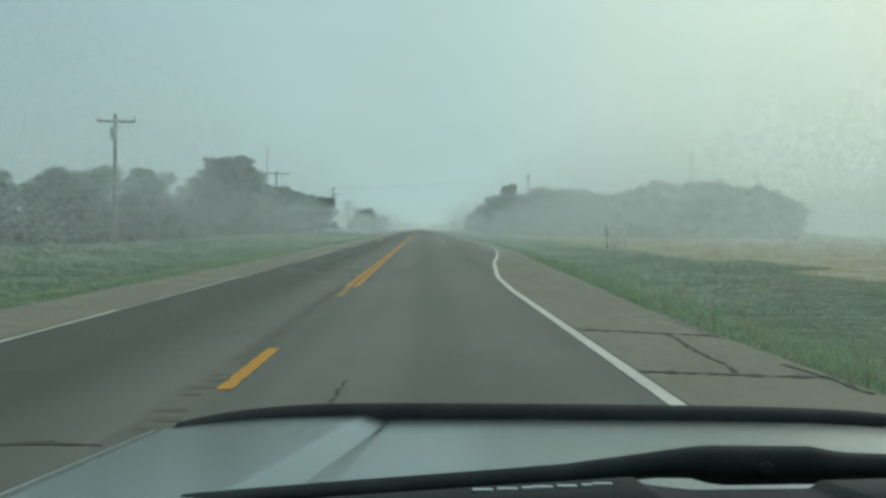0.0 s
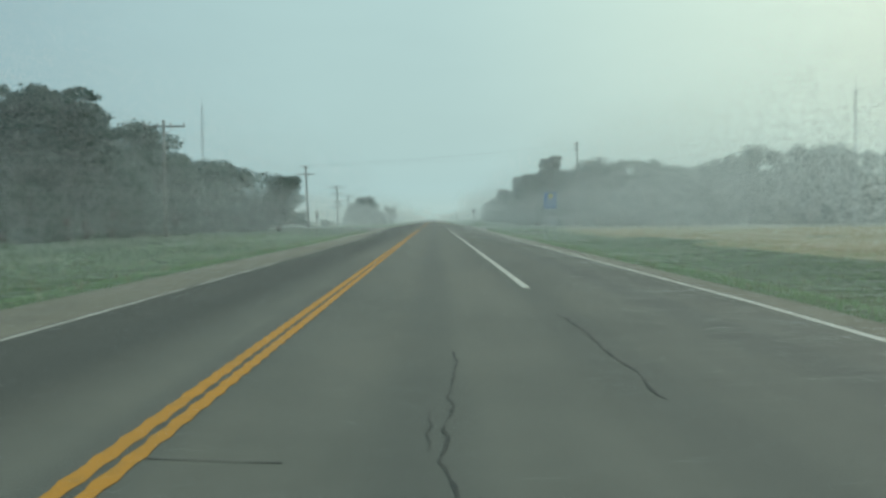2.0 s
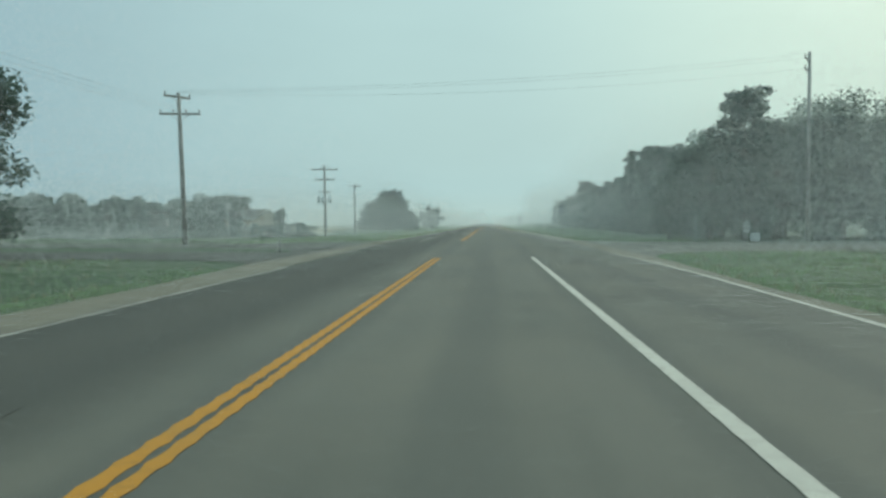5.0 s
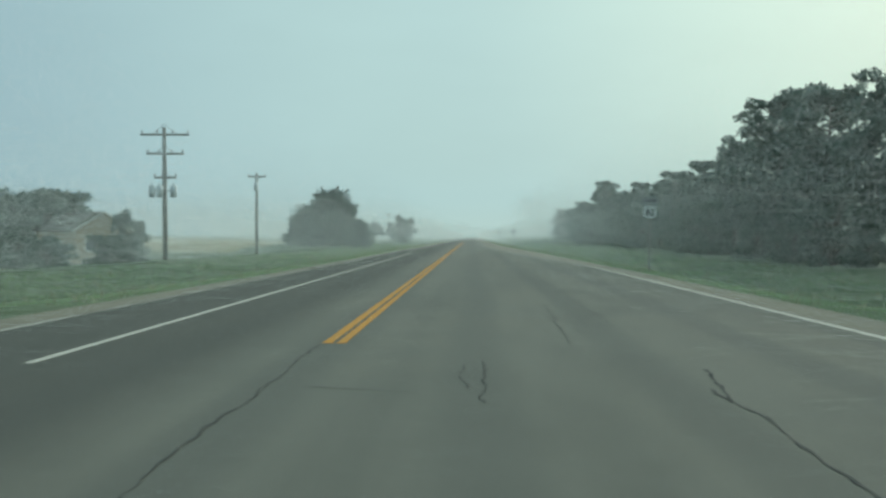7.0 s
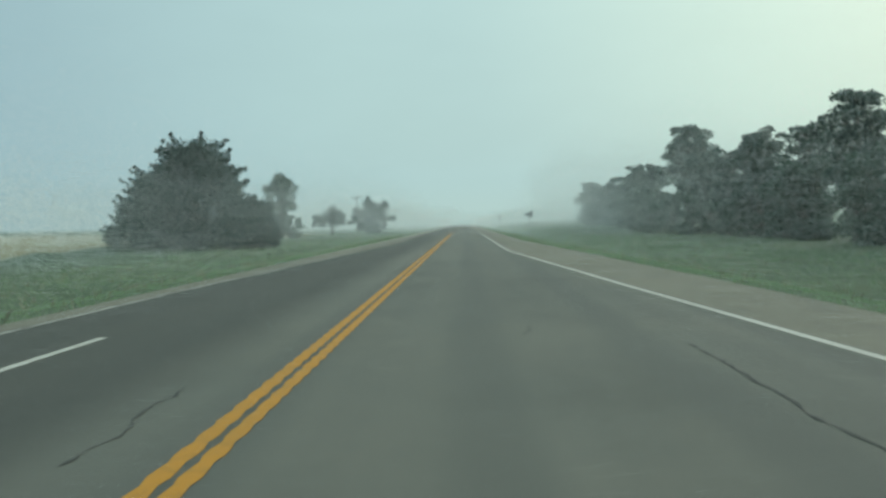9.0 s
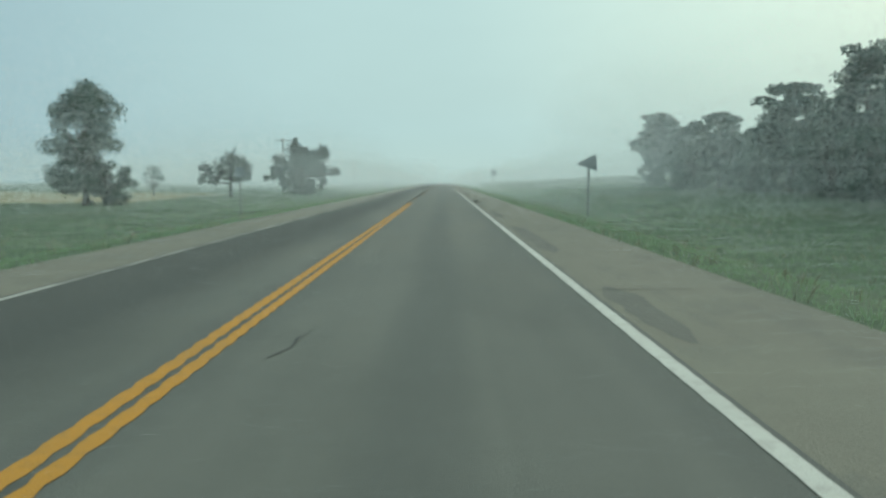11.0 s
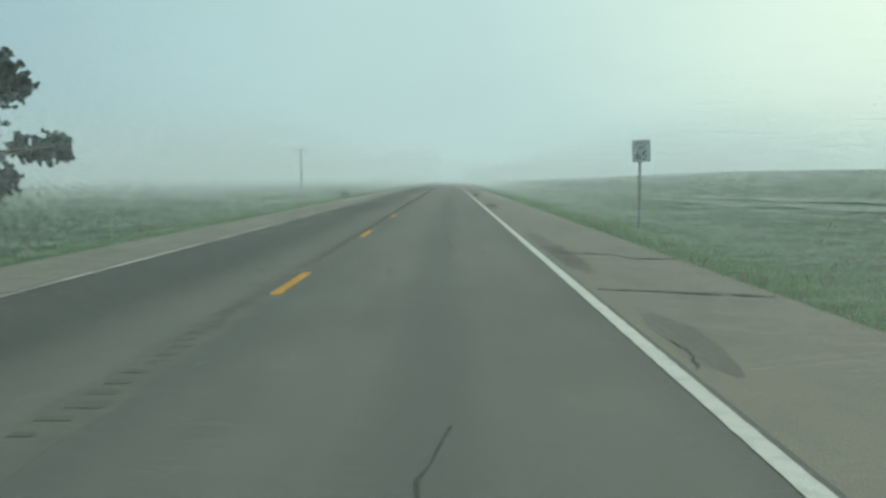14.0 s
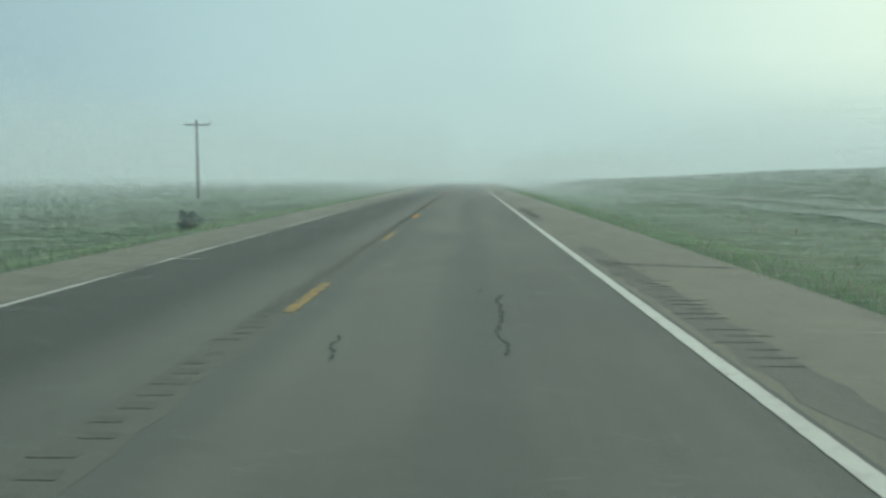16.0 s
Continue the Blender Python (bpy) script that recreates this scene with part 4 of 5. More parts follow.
second = ((-1.87, 129.4, -1.22, 129.4, 0.02), (-0.49, 129.3, -0.20, 129.4, 0.02), (0.27, 127.6, 0.43, 127.6, 0.03), (-2.91, 200.7, -2.82, 203.8, 0.03), 
    (4.08, 200.9, 5.67, 201.2, 0.022), (4.09, 287.4, 3.95, 277.4, 0.028), (3.95, 277.4, 3.79, 274.2, 0.03), (2.45, 276.7, 2.40, 275.3, 0.024), (2.45, 272.7, 2.40, 271.5, 0.03),
    (2.99, 272.0, 2.92, 271.0, 0.03), (3.95, 236, 4.0, 262, 0.018))
third = ((2.01, 400.3, 2.03, 393.4, 0.022), (2.03, 393.4, 2.15, 389.0, 0.028), (2.15, 389.0, 2.19, 388.7, 0.03), (2.24, 389.2, 2.73, 389.2, 0.012), (-0.83, 388.7, -0.53, 388.2, 0.02), (-1.48, 396.0, -1.35, 396.8, 0.03),
    (1.98, 446.0, 2.02, 442.4, 0.026), (2.02, 442.4, 2.15, 441.2, 0.022), (0.91, 438.4, 0.91, 437.8, 0.022), (1.18, 437.8, 1.14, 437.4, 0.025), (1.90, 440.2, 2.10, 439.3, 0.02), (-1.03, 439.6, -0.68, 438.7, 0.02),
    (-0.84, 438.0, -0.67, 437.5, 0.025), (-0.56, 436.0, -0.36, 436.0, 0.025), (0.69, 493.1, 0.82, 492.1, 0.028))
fifth = ((1.90, 232.2, 1.92, 229.9, 0.02), (4.19, 231.8, 3.97, 230.0, 0.028), (3.20, 239.9, 3.02, 233.7, 0.02), (-0.75, 285.2, -0.66, 282.9, 0.022), (0.55, 117.4, 0.85, 115.9, 0.026), (0.60, 120.8, 0.72, 118.4, 0.018), (1.64, 363.5, 1.83, 359.4, 0.018), (1.88, 357.7, 1.90, 356.9, 0.018), (0.02, 222, -0.1, 233.4, 0.018))
fourth = ((0.75, 476.8, 0.66, 478.5, 0.02), (-0.93, 476.9, -0.78, 476.1, 0.026), (2.24, 484.3, 2.19, 482.7, 0.02), (2.23, 495.8, 2.10, 493.8, 0.028), (2.10, 493.8, 2.11, 492.3, 0.022), (1.93, 495.8, 2.00, 496.3, 0.02), (1.7, 460, 1.85, 464, 0.02), (0.69, 443.0, 0.78, 444.1, 0.02))
sixth = ((-2.98, 218.5, -2.83, 222.9, 0.03), (-1.85, 215.6, -1.43, 216.46, 0.03), (-1.43, 216.46, -1.56, 217.45, 0.034), (-1.56, 217.45, -1.61, 219.6, 0.03), (-1.37, 216.42, -0.64, 216.74, 0.012), (-0.64, 216.74, -0.18, 216.89, 0.016), (0.06, 214.5, 0.0, 220.9, 0.012), (3.9, 219.89, 3.85, 217.69, 0.036), (3.85, 217.69, 3.78, 214.6, 0.03), (3.9, 219.89, 3.98, 222.21, 0.03), (3.98, 222.21, 3.86, 225.35, 0.026), (3.86, 225.35, 3.95, 230.7, 0.022),
    (4.30, 82.98, 4.78, 82.94, 0.02), (4.19, 78.32, 4.4, 78.35, 0.03), (3.9, 85.9, 4.4, 85.78, 0.02))
for group in (first, second, third, fourth, fifth, sixth):
    for x0, y0, x1, y1, w in group:
        across = abs(x1 - x0) > 1.6 * abs(y1 - y0)
        lane_cracks.append(ribbon(wander(x0, y0, x1, y1, crk, 0.03, 0.08 if abs(y1 - y0) < 3 else 0.14), w * (2.0 if across else 0.9), crk, 0.0052))
v, f = joined(lane_cracks)
ob = part("crack_sealant", mesh_of("crack_sealant", v, f, SEALANT), road, "dark tar-sealed wandering cracks")
tagged(ob, kind="stuff")

shoulder_cracks = []
for y in (68.5, 75.2, 83.9, 327.4, 339.0, 346.5, 357.2, 364.0, 372.3, 379.9, 403.0, 410.6, 419.5, 427.0, 458.2, 471.0, 480.4, 512, 524, 541, 560):
    a, b = float(edge_right(y)) + crk.uniform(0.1, 0.7), float(paved_right(y)) - crk.uniform(0.02, 0.5)
    if b - a > 0.5:
        shoulder_cracks.append(ribbon(wander(a, y, b, y + crk.uniform(-0.2, 0.2), crk, 0.02, 0.2), 0.022, crk, 0.003))
    if crk.random() < 0.4:
        x0 = crk.uniform(a, b)
        shoulder_cracks.append(ribbon(wander(x0, y, x0 + crk.uniform(-0.3, 0.3), y + crk.uniform(0.8, 2.0), crk, 0.05, 0.2), 0.03, crk, 0.0035))
early = ((4.03, 70.0, 5.56, 69.3, 0.03), (3.89, 67.3, 5.42, 67.0, 0.03), (3.77, 56.7, 5.57, 56.1, 0.035), (3.59, 53.3, 5.57, 53.0, 0.04), (4.86, 56.2, 4.75, 53.2, 0.05), (5.14, 62.9, 5.85, 62.6, 0.025), (5.5, 58.2, 5.5, 55.8, 0.03), (5.42, 53.8, 5.5, 52.2, 0.07))
late_set = ((3.79, 391.7, 5.9, 390.6, 0.035), (3.99, 394.5, 5.9, 393.7, 0.03), (4.21, 398.1, 5.9, 397.6, 0.03), (4.50, 389.8, 4.61, 388.8, 0.055), (4.61, 388.8, 4.58, 387.8, 0.07), (5.10, 390.0, 5.16, 388.6, 0.055), (5.16, 388.6, 5.19, 386.7, 0.05),
    (3.87, 387.1, 4.90, 386.7, 0.04), (5.11, 396.5, 5.06, 394.4, 0.03), (5.13, 404.9, 5.17, 399.7, 0.03), (3.85, 440.9, 4.97, 440.5, 0.055), (4.97, 440.5, 5.2, 439.75, 0.05), (5.2, 439.75, 5.9, 439.65, 0.06))
last_set = ((3.83, 484.9, 5.68, 484.4, 0.024), (3.88, 479.9, 4.80, 479.6, 0.026), (4.07, 361.9, 5.26, 361.3, 0.02), (3.97, 359.1, 6.28, 358.7, 0.03), (4.13, 364.2, 4.87, 363.9, 0.018), (4.22, 450.1, 5.09, 449.7, 0.02), (5.15, 449.3, 5.30, 446.7, 0.03), (4.01, 499.3, 5.86, 498.7, 0.03), (5.26, 422.1, 4.78, 416.7, 0.045), (3.83, 422.5, 5.64, 422.1, 0.03))
side_set = ((4.86, 82.86, 5.61, 82.45, 0.05), (5.61, 82.45, 6.29, 82.19, 0.02), (4.5, 85.75, 5.72, 85.43, 0.035), (5.72, 85.43, 6.38, 85.05, 0.025), (4.9, 89.1, 5.7, 88.93, 0.02), (5.7, 88.93, 6.85, 88.33, 0.026), (4.89, 78.32, 5.44, 78.22, 0.04), (5.44, 78.22, 6.3, 77.95, 0.045),
    (3.9, 435.7, 4.43, 435.52, 0.02), (4.43, 435.52, 5.2, 435.23, 0.045), (5.2, 435.23, 5.85, 435.02, 0.04), (3.95, 432.3, 3.86, 431.2, 0.02))
for group in (early, late_set, last_set, side_set):
    for x0, y0, x1, y1, w in group:
        across = abs(x1 - x0) > 1.6 * abs(y1 - y0)
        shoulder_cracks.append(ribbon(wander(x0, y0, x1, y1, crk, 0.02 if across else 0.03, 0.08), w * (2.6 if across else 0.8), crk, 0.0038))
v, f = joined(shoulder_cracks)
ob = part("crack_sealant", mesh_of("crack_sealant", v, f, SEALANT), bpy.data.objects["shoulder_right"], "dark sealed cracks across the shoulder")
tagged(ob, kind="stuff")
# scraps of old white paint on the shoulder
for x0, x1, y in ((3.98, 4.27, 389.4), (4.72, 5.13, 389.15)):
    tagged(new("paint_scrap", mesh_of("paint_scrap", [(x0, y - 0.06, 0.002), (x1, y - 0.05, 0.002), (x1, y + 0.05, 0.002), (x0, y + 0.06, 0.002)], [(0, 1, 2, 3)], WORNWHITE)), "worn scrap of old white paint on the shoulder", "road marking", kind="structure")


def rumble(xc, width, spans, parent, label, z, half, clumps=0.0, mat=GROOVE):
    """Milled grooves: shallow dished cuts, worn away in places."""
    vs, fs = [], []
    r = random.Random(int(xc * 10) + 3)
    for a, b in spans:
        y = a
        while y < b:
            if r.random() < 0.9 and math.sin(y * 0.55) + math.sin(y * 0.23 + 2) > clumps:
                w, d = width * r.uniform(0.55, 1.1) / 2, half * r.uniform(0.6, 1.2)
                x = xc + r.uniform(-0.07, 0.07) * width / 0.3
                o = len(vs)
                vs += [(x - w, y - d * 0.7, z + 0.002), (x + w, y - d * 0.7, z + 0.002), (x + w * 1.06, y, z - 0.001), (x - w * 1.06, y, z - 0.001), (x + w * 0.9, y + d, z + 0.002), (x - w * 0.9, y + d, z + 0.002)]
                fs += [(o, o + 1, o + 2, o + 3), (o + 3, o + 2, o + 4, o + 5)]
            y += 0.30
    tagged(part("rumble_strip", mesh_of("rumble_strip", vs, fs, mat), parent, label), kind="stuff")


def grime(name, f, y0, y1, width, z, parent, seed, mat=DUST):
    """Darkened, ragged band where dirt has settled in the milled strip."""
    r = random.Random(seed)
    ys = np.arange(y0, y1, 0.35)
    vs, fs = [], []
    for yy in ys:
        w = width / 2 * min(1.0, 0.15 + (yy - y0) * 0.9, 0.15 + (y1 - yy) * 0.9)
        vs += [(f - w * r.uniform(0.7, 1.2), yy, z), (f + w * r.uniform(0.7, 1.2), yy, z)]
    for i in range(len(ys) - 1):
        fs.append((2 * i, 2 * i + 1, 2 * i + 3, 2 * i + 2))
    tagged(part(name, mesh_of(name, vs, fs, mat), parent), kind="stuff")


rumble(-0.17, 0.23, [(30, 64), (387, 620)], road, "milled centre rumble strip grooves", 0.003, 0.085, -1.7, WORNGROOVE)
rumble(4.15, 0.44, [(387, 394.5), (415, 420), (438.5, 442.5), (465, 470), (492, 500), (515, 522), (548, 556)], bpy.data.objects["shoulder_right"], "milled shoulder rumble strip grooves", 0.0, 0.022, -9, DUST)
for a, b in ((330, 336), (343, 347), (352, 361), (367, 374), (380, 399), (404, 408), (413, 424), (431, 434), (437.5, 447), (453, 456), (463, 473), (479, 484), (490, 503), (512, 524), (533, 537), (546, 560)):
    grime("rumble_grime", float(edge_right((a + b) / 2)) + 0.42, a, b, 0.42, -0.002, bpy.data.objects["shoulder_right"], int(a), WEAR)
grime("rumble_grime", -0.14, 30, 64, 0.40, 0.0015, road, 1)
grime("rumble_grime", -0.14, 387, 620, 0.40, 0.0015, road, 2)
grime("rumble_grime", 0.043, 64, 204.5, 0.085, 0.002, road, 3, GROOVE)
grime("rumble_grime", 0.043, 233.7, 387, 0.085, 0.002, road, 4, GROOVE)


# ---- utility poles and wires ----
def pole(x, y, top, label, arms, fittings="", lean=(0, 0), bank=(), r0=0.16):
    """arms: (height below top, half length, turn, pins) ; bank: height below top of the transformers."""
    z0 = float(ground_z(x, y))
    h = top - z0
    ob = thing("utility_pole", (x, y, z0), label, "utility pole")
    lx, ly = lean
    part("post", tube_mesh("post", [(0, 0, -0.4), (lx * 0.5, ly * 0.5, h * 0.5), (lx, ly, h)], [r0, r0 * 0.85, r0 * 0.68], POLE, 10), ob)
    ends = []
    for drop, half, turn, pins in arms:
        z = h - drop
        f = z / h
        ox, oy = lx * f, ly * f
        c, s = math.cos(radians(turn)), math.sin(radians(turn))
        arm = part("crossarm", box_mesh("crossarm", (2 * half, 0.10, 0.13), POLE, 0.012), ob, "", (ox - s * 0.14, oy + c * 0.14, z), (0, 0, turn))
        for side in (-1, 1):
            v, fc = tube([(side * half * 0.45, 0, -0.05), (0, -0.1, -0.05 - half * 0.38)] if fittings != "up" else [(side * half * 0.5, 0, 0.05), (0, -0.1, 0.1 + half * 0.36)], [0.022, 0.022], 5)
            part("brace", mesh_of("brace", v, fc, STEEL), arm)
        for i in range(pins):
            px = -half * 0.94 + 2 * half * 0.94 * i / max(1, pins - 1) if pins > 1 else 0
            v, fc = joined([tube([(px, 0, 0.06), (px, 0, 0.14)], [0.018, 0.018], 6), tube([(px, 0, 0.13), (px, 0, 0.17), (px, 0, 0.22), (px, 0, 0.27)], [0.04, 0.065, 0.05, 0.03], 8)])
            part("insulator", mesh_of("insulator", v, fc, CERAMIC, True), arm)
            ends.append((x + ox - s * 0.14 + c * px, y + oy + c * 0.14 + s * px, z0 + z + 0.26))
    for drop in bank:
        z = h - drop
        frame_bar = part("bracket", box_mesh("bracket", (1.7, 0.08, 0.10), STEEL, 0.01), ob, "", (lx * z / h, ly * z / h - 0.16, z))
        for px in (-0.72, -0.18, 0.72):
            v, fc = joined([tube([(px, -0.22, -0.45), (px, -0.22, -0.42), (px, -0.22, 0.30), (px, -0.22, 0.36)], [0.18, 0.21, 0.21, 0.15], 12),
                tube([(px, -0.22, 0.36), (px, -0.22, 0.62)], [0.045, 0.03], 8)])
            part("transformer", mesh_of("transformer", v, fc, TANK, True), frame_bar, "grey steel transformer can")
    if fittings == "can":
        v, fc = joined([tube([(0.0, -0.36, h - 1.75), (0.0, -0.36, h - 1.72), (0.0, -0.36, h - 1.0), (0.0, -0.36, h - 0.95)], [0.15, 0.18, 0.18, 0.12], 12), tube([(0.0, -0.36, h - 0.95), (0.0, -0.36, h - 0.7)], [0.04, 0.03], 8)])
        part("transformer", mesh_of("transformer", v, fc, TANK, True), ob, "grey steel transformer can")
    return ends


p1 = pole(-18.4, 101, 8.5, "weathered wooden utility pole with one crossarm", [(0.5, 1.25, 0, 3)], "can")
p2 = pole(-18.1, 160.4, 8.8, "weathered wooden utility pole rising through roadside trees", [(0.45, 1.55, 0, 4)], "")
p3 = pole(-16.85, 224.2, 9.35, "tall wooden corner pole with two crossed arms", [(0.2, 0.95, 55, 3), (1.25, 1.25, 8, 4)], "", (-0.35, 0), (), 0.17)
pole(-18.75, 279.3, 8.5, "tall wooden pole with stacked crossarms and transformers", [(0.47, 1.65, 0, 4), (1.75, 1.25, 0, 4), (3.35, 0.75, 0, 3)], "up", (-0.1, 0), (4.25,), 0.18)
pole(-19.0, 304.4, 7.3, "slim wooden utility pole with one small crossarm", [(0.35, 0.85, 0, 2)], "can")
pole(-21.4, 461, 7.5, "wooden utility pole behind a ragged tree", [(0.4, 1.1, 0, 3)])
pz = pole(-21.0, 557.2, 6.1, "distant wooden utility pole with a plain crossarm", [(0.4, 1.1, 0, 3)])
pr = pole(25.3, 236.0, 13.7, "tall wooden pole standing among dark pines", [(0.5, 0.9, 60, 2), (1.3, 0.9, 60, 2)], "", (0, 0), (), 0.17)


def wire(a, b, sag, label="thin sagging overhead wire"):
    pts = []
    for i in range(13):
        f = i / 12
        pts.append((a[0] + (b[0] - a[0]) * f, a[1] + (b[1] - a[1]) * f, a[2] + (b[2] - a[2]) * f - 4 * sag * f * (1 - f)))
    tagged(new("wire", tube_mesh("wire", pts, [0.0055] * 13, WIRE, 5)), label, "wire", "overhead wires")


for i in range(3):
    wire(p1[i], p2[i], 0.5)
    wire(p2[i], p3[3 + i], 0.5)
for i in range(2):
    wire(p3[i], pr[i], 0.55)
wire(p3[2], pr[3], 0.7)

# slender radio masts in the fog
def mast(x, y, top, label, side):
    z0 = float(ground_z(x, y))
    ob = thing("radio_mast", (x, y, z0), label, "mast")
    pieces = []
    legs = [(side * math.cos(a), side * math.sin(a)) for a in (0.5, 2.6, 4.7)]
    for lx, ly in legs:
        pieces.append(tube([(lx, ly, -0.2), (lx * 0.8, ly * 0.8, top - z0)], [0.03, 0.025], 5))
    part("lattice", mesh_of("lattice", *joined(pieces), STEEL), ob)
    br = []
    z, k = 0.0, 0
    while z < top - z0 - 0.9:
        a, b = legs[k % 3], legs[(k + 1) % 3]
        br.append(tube([(a[0], a[1], z), (b[0], b[1], z + 0.8)], [0.014, 0.014], 4))
        z, k = z + 0.8, k + 1
    part("bracing", mesh_of("bracing", *joined(br), STEEL), ob)
    part("antenna", tube_mesh("antenna", [(0, 0, top - z0 - 0.5), (0, 0, top - z0 + 1.6)], [0.03, 0.012], STEEL, 6), ob)
    part("antenna_arm", box_mesh("antenna_arm", (0.9, 0.06, 0.06), STEEL, 0.01), ob, "", (0.2, 0, top - z0 - 2.2))


mast(-27.9, 207.4, 16.0, "slender steel lattice mast behind the trees", 0.16)
mast(46.6, 187, 14.5, "thin distant steel lattice mast", 0.14)


# ---- signs ----
def plate(name, outline, thick, mat, bevel=0.004):
    """Flat plate in the xz plane with thickness along y."""
    bm = bmesh.new()
    face = bm.faces.new([bm.verts.new((x, -thick / 2, z)) for x, z in outline])
    out = bmesh.ops.extrude_face_region(bm, geom=[face])
    bmesh.ops.translate(bm, vec=(0, thick, 0), verts=[v for v in out["geom"] if isinstance(v, bmesh.types.BMVert)])
    bmesh.ops.recalc_face_normals(bm, faces=bm.faces)
    me = bpy.data.meshes.new(name)
    bm.to_mesh(me)
    bm.free()
    me.materials.append(mat)
    return me


def rounded(w, h, r, n=4):
    pts = []
    for cx0, cz0, a0 in ((w / 2 - r, h / 2 - r, 0), (-w / 2 + r, h / 2 - r, 90), (-w / 2 + r, -h / 2 + r, 180), (w / 2 - r, -h / 2 + r, 270)):
        pts += [(cx0 + r * math.cos(radians(a0 + 90 * i / n)), cz0 + r * math.sin(radians(a0 + 90 * i / n))) for i in range(n + 1)]
    return pts


def lettering(text, size, mat, parent, at, facing=(90, 0, 0), squeeze=1.0):
    c = bpy.data.curves.new("lettering", "FONT")
    c.body, c.size, c.align_x, c.align_y, c.extrude, c.offset = text, size, "CENTER", "CENTER", 0.002, size * 0.012
    tmp = bpy.data.objects.new("lettering", c)
    scene.collection.objects.link(tmp)
    me = bpy.data.meshes.new_from_object(tmp.evaluated_get(bpy.context.evaluated_depsgraph_get()))
    bpy.data.objects.remove(tmp)
    me.materials.clear()
    me.materials.append(mat)
    ob = part("lettering", me, parent, "", at, facing)
    ob.scale = (squeeze, 1, 1)
    return ob


def post_mesh(h, w=0.09, d=0.09, mat=None):
    return box_mesh("post", (w, d, h + 0.4), mat or POLE, 0.008, (0, 0, h / 2 - 0.2))


def ring_outline(w, h, r, t):
    return rounded(w, h, r), rounded(w - 2 * t, h - 2 * t, r * 0.7)


def border(name, w, h, r, t, mat):
    o, i = ring_outline(w, h, r, t)
    k = len(o)
    vs = [(x, 0, z) for x, z in o] + [(x, 0, z) for x, z in i]
    fs = [(a, (a + 1) % k, k + (a + 1) % k, k + a) for a in range(k)]
    return mesh_of(name, vs, fs, mat)


# speed limit sign
zs = float(ground_z(9.1, 457))
sign = thing("speed_limit_sign", (9.1, 457.0, zs), "white rectangular speed limit sign on a wooden post", "road sign", "", -2)
part("post", post_mesh(2.75 - zs), sign)
board = part("panel", plate("panel", rounded(0.66, 0.80, 0.04), 0.012, SIGNWHITE), sign, "white sheeting with black border", (0.03, -0.062, 2.38 - zs), (0, -2.5, 0))
part("border", border("border", 0.63, 0.77, 0.035, 0.016, SIGNBLACK), board, "", (0, -0.0085, 0))
lettering("SPEED", 0.155, SIGNBLACK, board, (0, -0.009, 0.255))
lettering("LIMIT", 0.155, SIGNBLACK, board, (0, -0.009, 0.105))
lettering("65", 0.43, SIGNBLACK, board, (0, -0.009, -0.175), squeeze=1.05)

# highway shield
def shield_outline(w, h):
    half = [(0, 0.46), (0.10, 0.42), (0.22, 0.47), (0.36, 0.5), (0.46, 0.42), (0.43, 0.3), (0.44, 0.16), (0.49, 0.02), (0.5, -0.14), (0.44, -0.28), (0.3, -0.37), (0.14, -0.42), (0, -0.5)]
    pts = [(x * w, z * h) for x, z in half] + [(-x * w, z * h) for x, z in half[-2:0:-1]]
    return pts[::-1]


zs = float(ground_z(9.5, 260))
sign = thing("route_sign", (9.45, 260.1, zs), "white route shield with black number on a post", "road sign")
part("post", post_mesh(2.9 - zs, 0.09, 0.09), sign)
back = part("panel", plate("panel", shield_outline(0.66, 0.66), 0.008, SIGNBLACK), sign, "thin black edge behind the shield", (0, -0.06, 2.42 - zs))
shield = part("shield", plate("shield", shield_outline(0.63, 0.63), 0.006, SIGNWHITE), back, "white shield shape", (0, -0.009, 0))
lettering("83", 0.38, SIGNBLACK, back, (0, -0.014, -0.02))
plaque = part("plaque", plate("plaque", rounded(0.66, 0.3, 0.03), 0.01, SIGNBACK), sign, "small grey direction plaque", (0, -0.06, 2.93 - zs))
for px, w in ((-0.22, 0.07), (-0.10, 0.09), (0.03, 0.09), (0.18, 0.12)):
    part("print_bar", box_mesh("print_bar", (w, 0.003, 0.12), SIGNBLACK, 0), plaque, "", (px, -0.0075, 0))

# backs of signs that face the other way
zs = float(ground_z(9.35, 379.4))
sign = thing("pennant_sign", (9.35, 379.4, zs), "bare metal back of a triangular pennant sign", "road sign", "", 6)
part("post", post_mesh(2.5 - zs, 0.10, 0.10), sign)
tri = part("panel", plate("panel", [(-0.66, 0.0), (0.36, 0.42), (0.40, 0.38), (0.40, -0.38), (0.36, -0.42)][::-1], 0.012, SIGNBACK), sign, "dull grey unpainted plate", (0, -0.07, 2.22 - zs), (0, -4, 0))
for bx, bz in ((0, 0.18), (0, -0.12)):
    part("bolt", tube_mesh("bolt", [(bx, -0.02, bz), (bx, 0.0, bz)], [0.012, 0.012], STEEL, 6), tri)

zs = float(ground_z(-11.3, 391.7))
sign = thing("route_sign", (-11.3, 391.7, zs), "bare metal back of a route marker on a post", "road sign", "", 4)
part("post", post_mesh(2.1 - zs, 0.09, 0.09), sign)
part("panel", plate("panel", shield_outline(0.75, 0.75), 0.012, SIGNBACK), sign, "dull grey unpainted shield plate", (0, -0.06, 1.85 - zs))

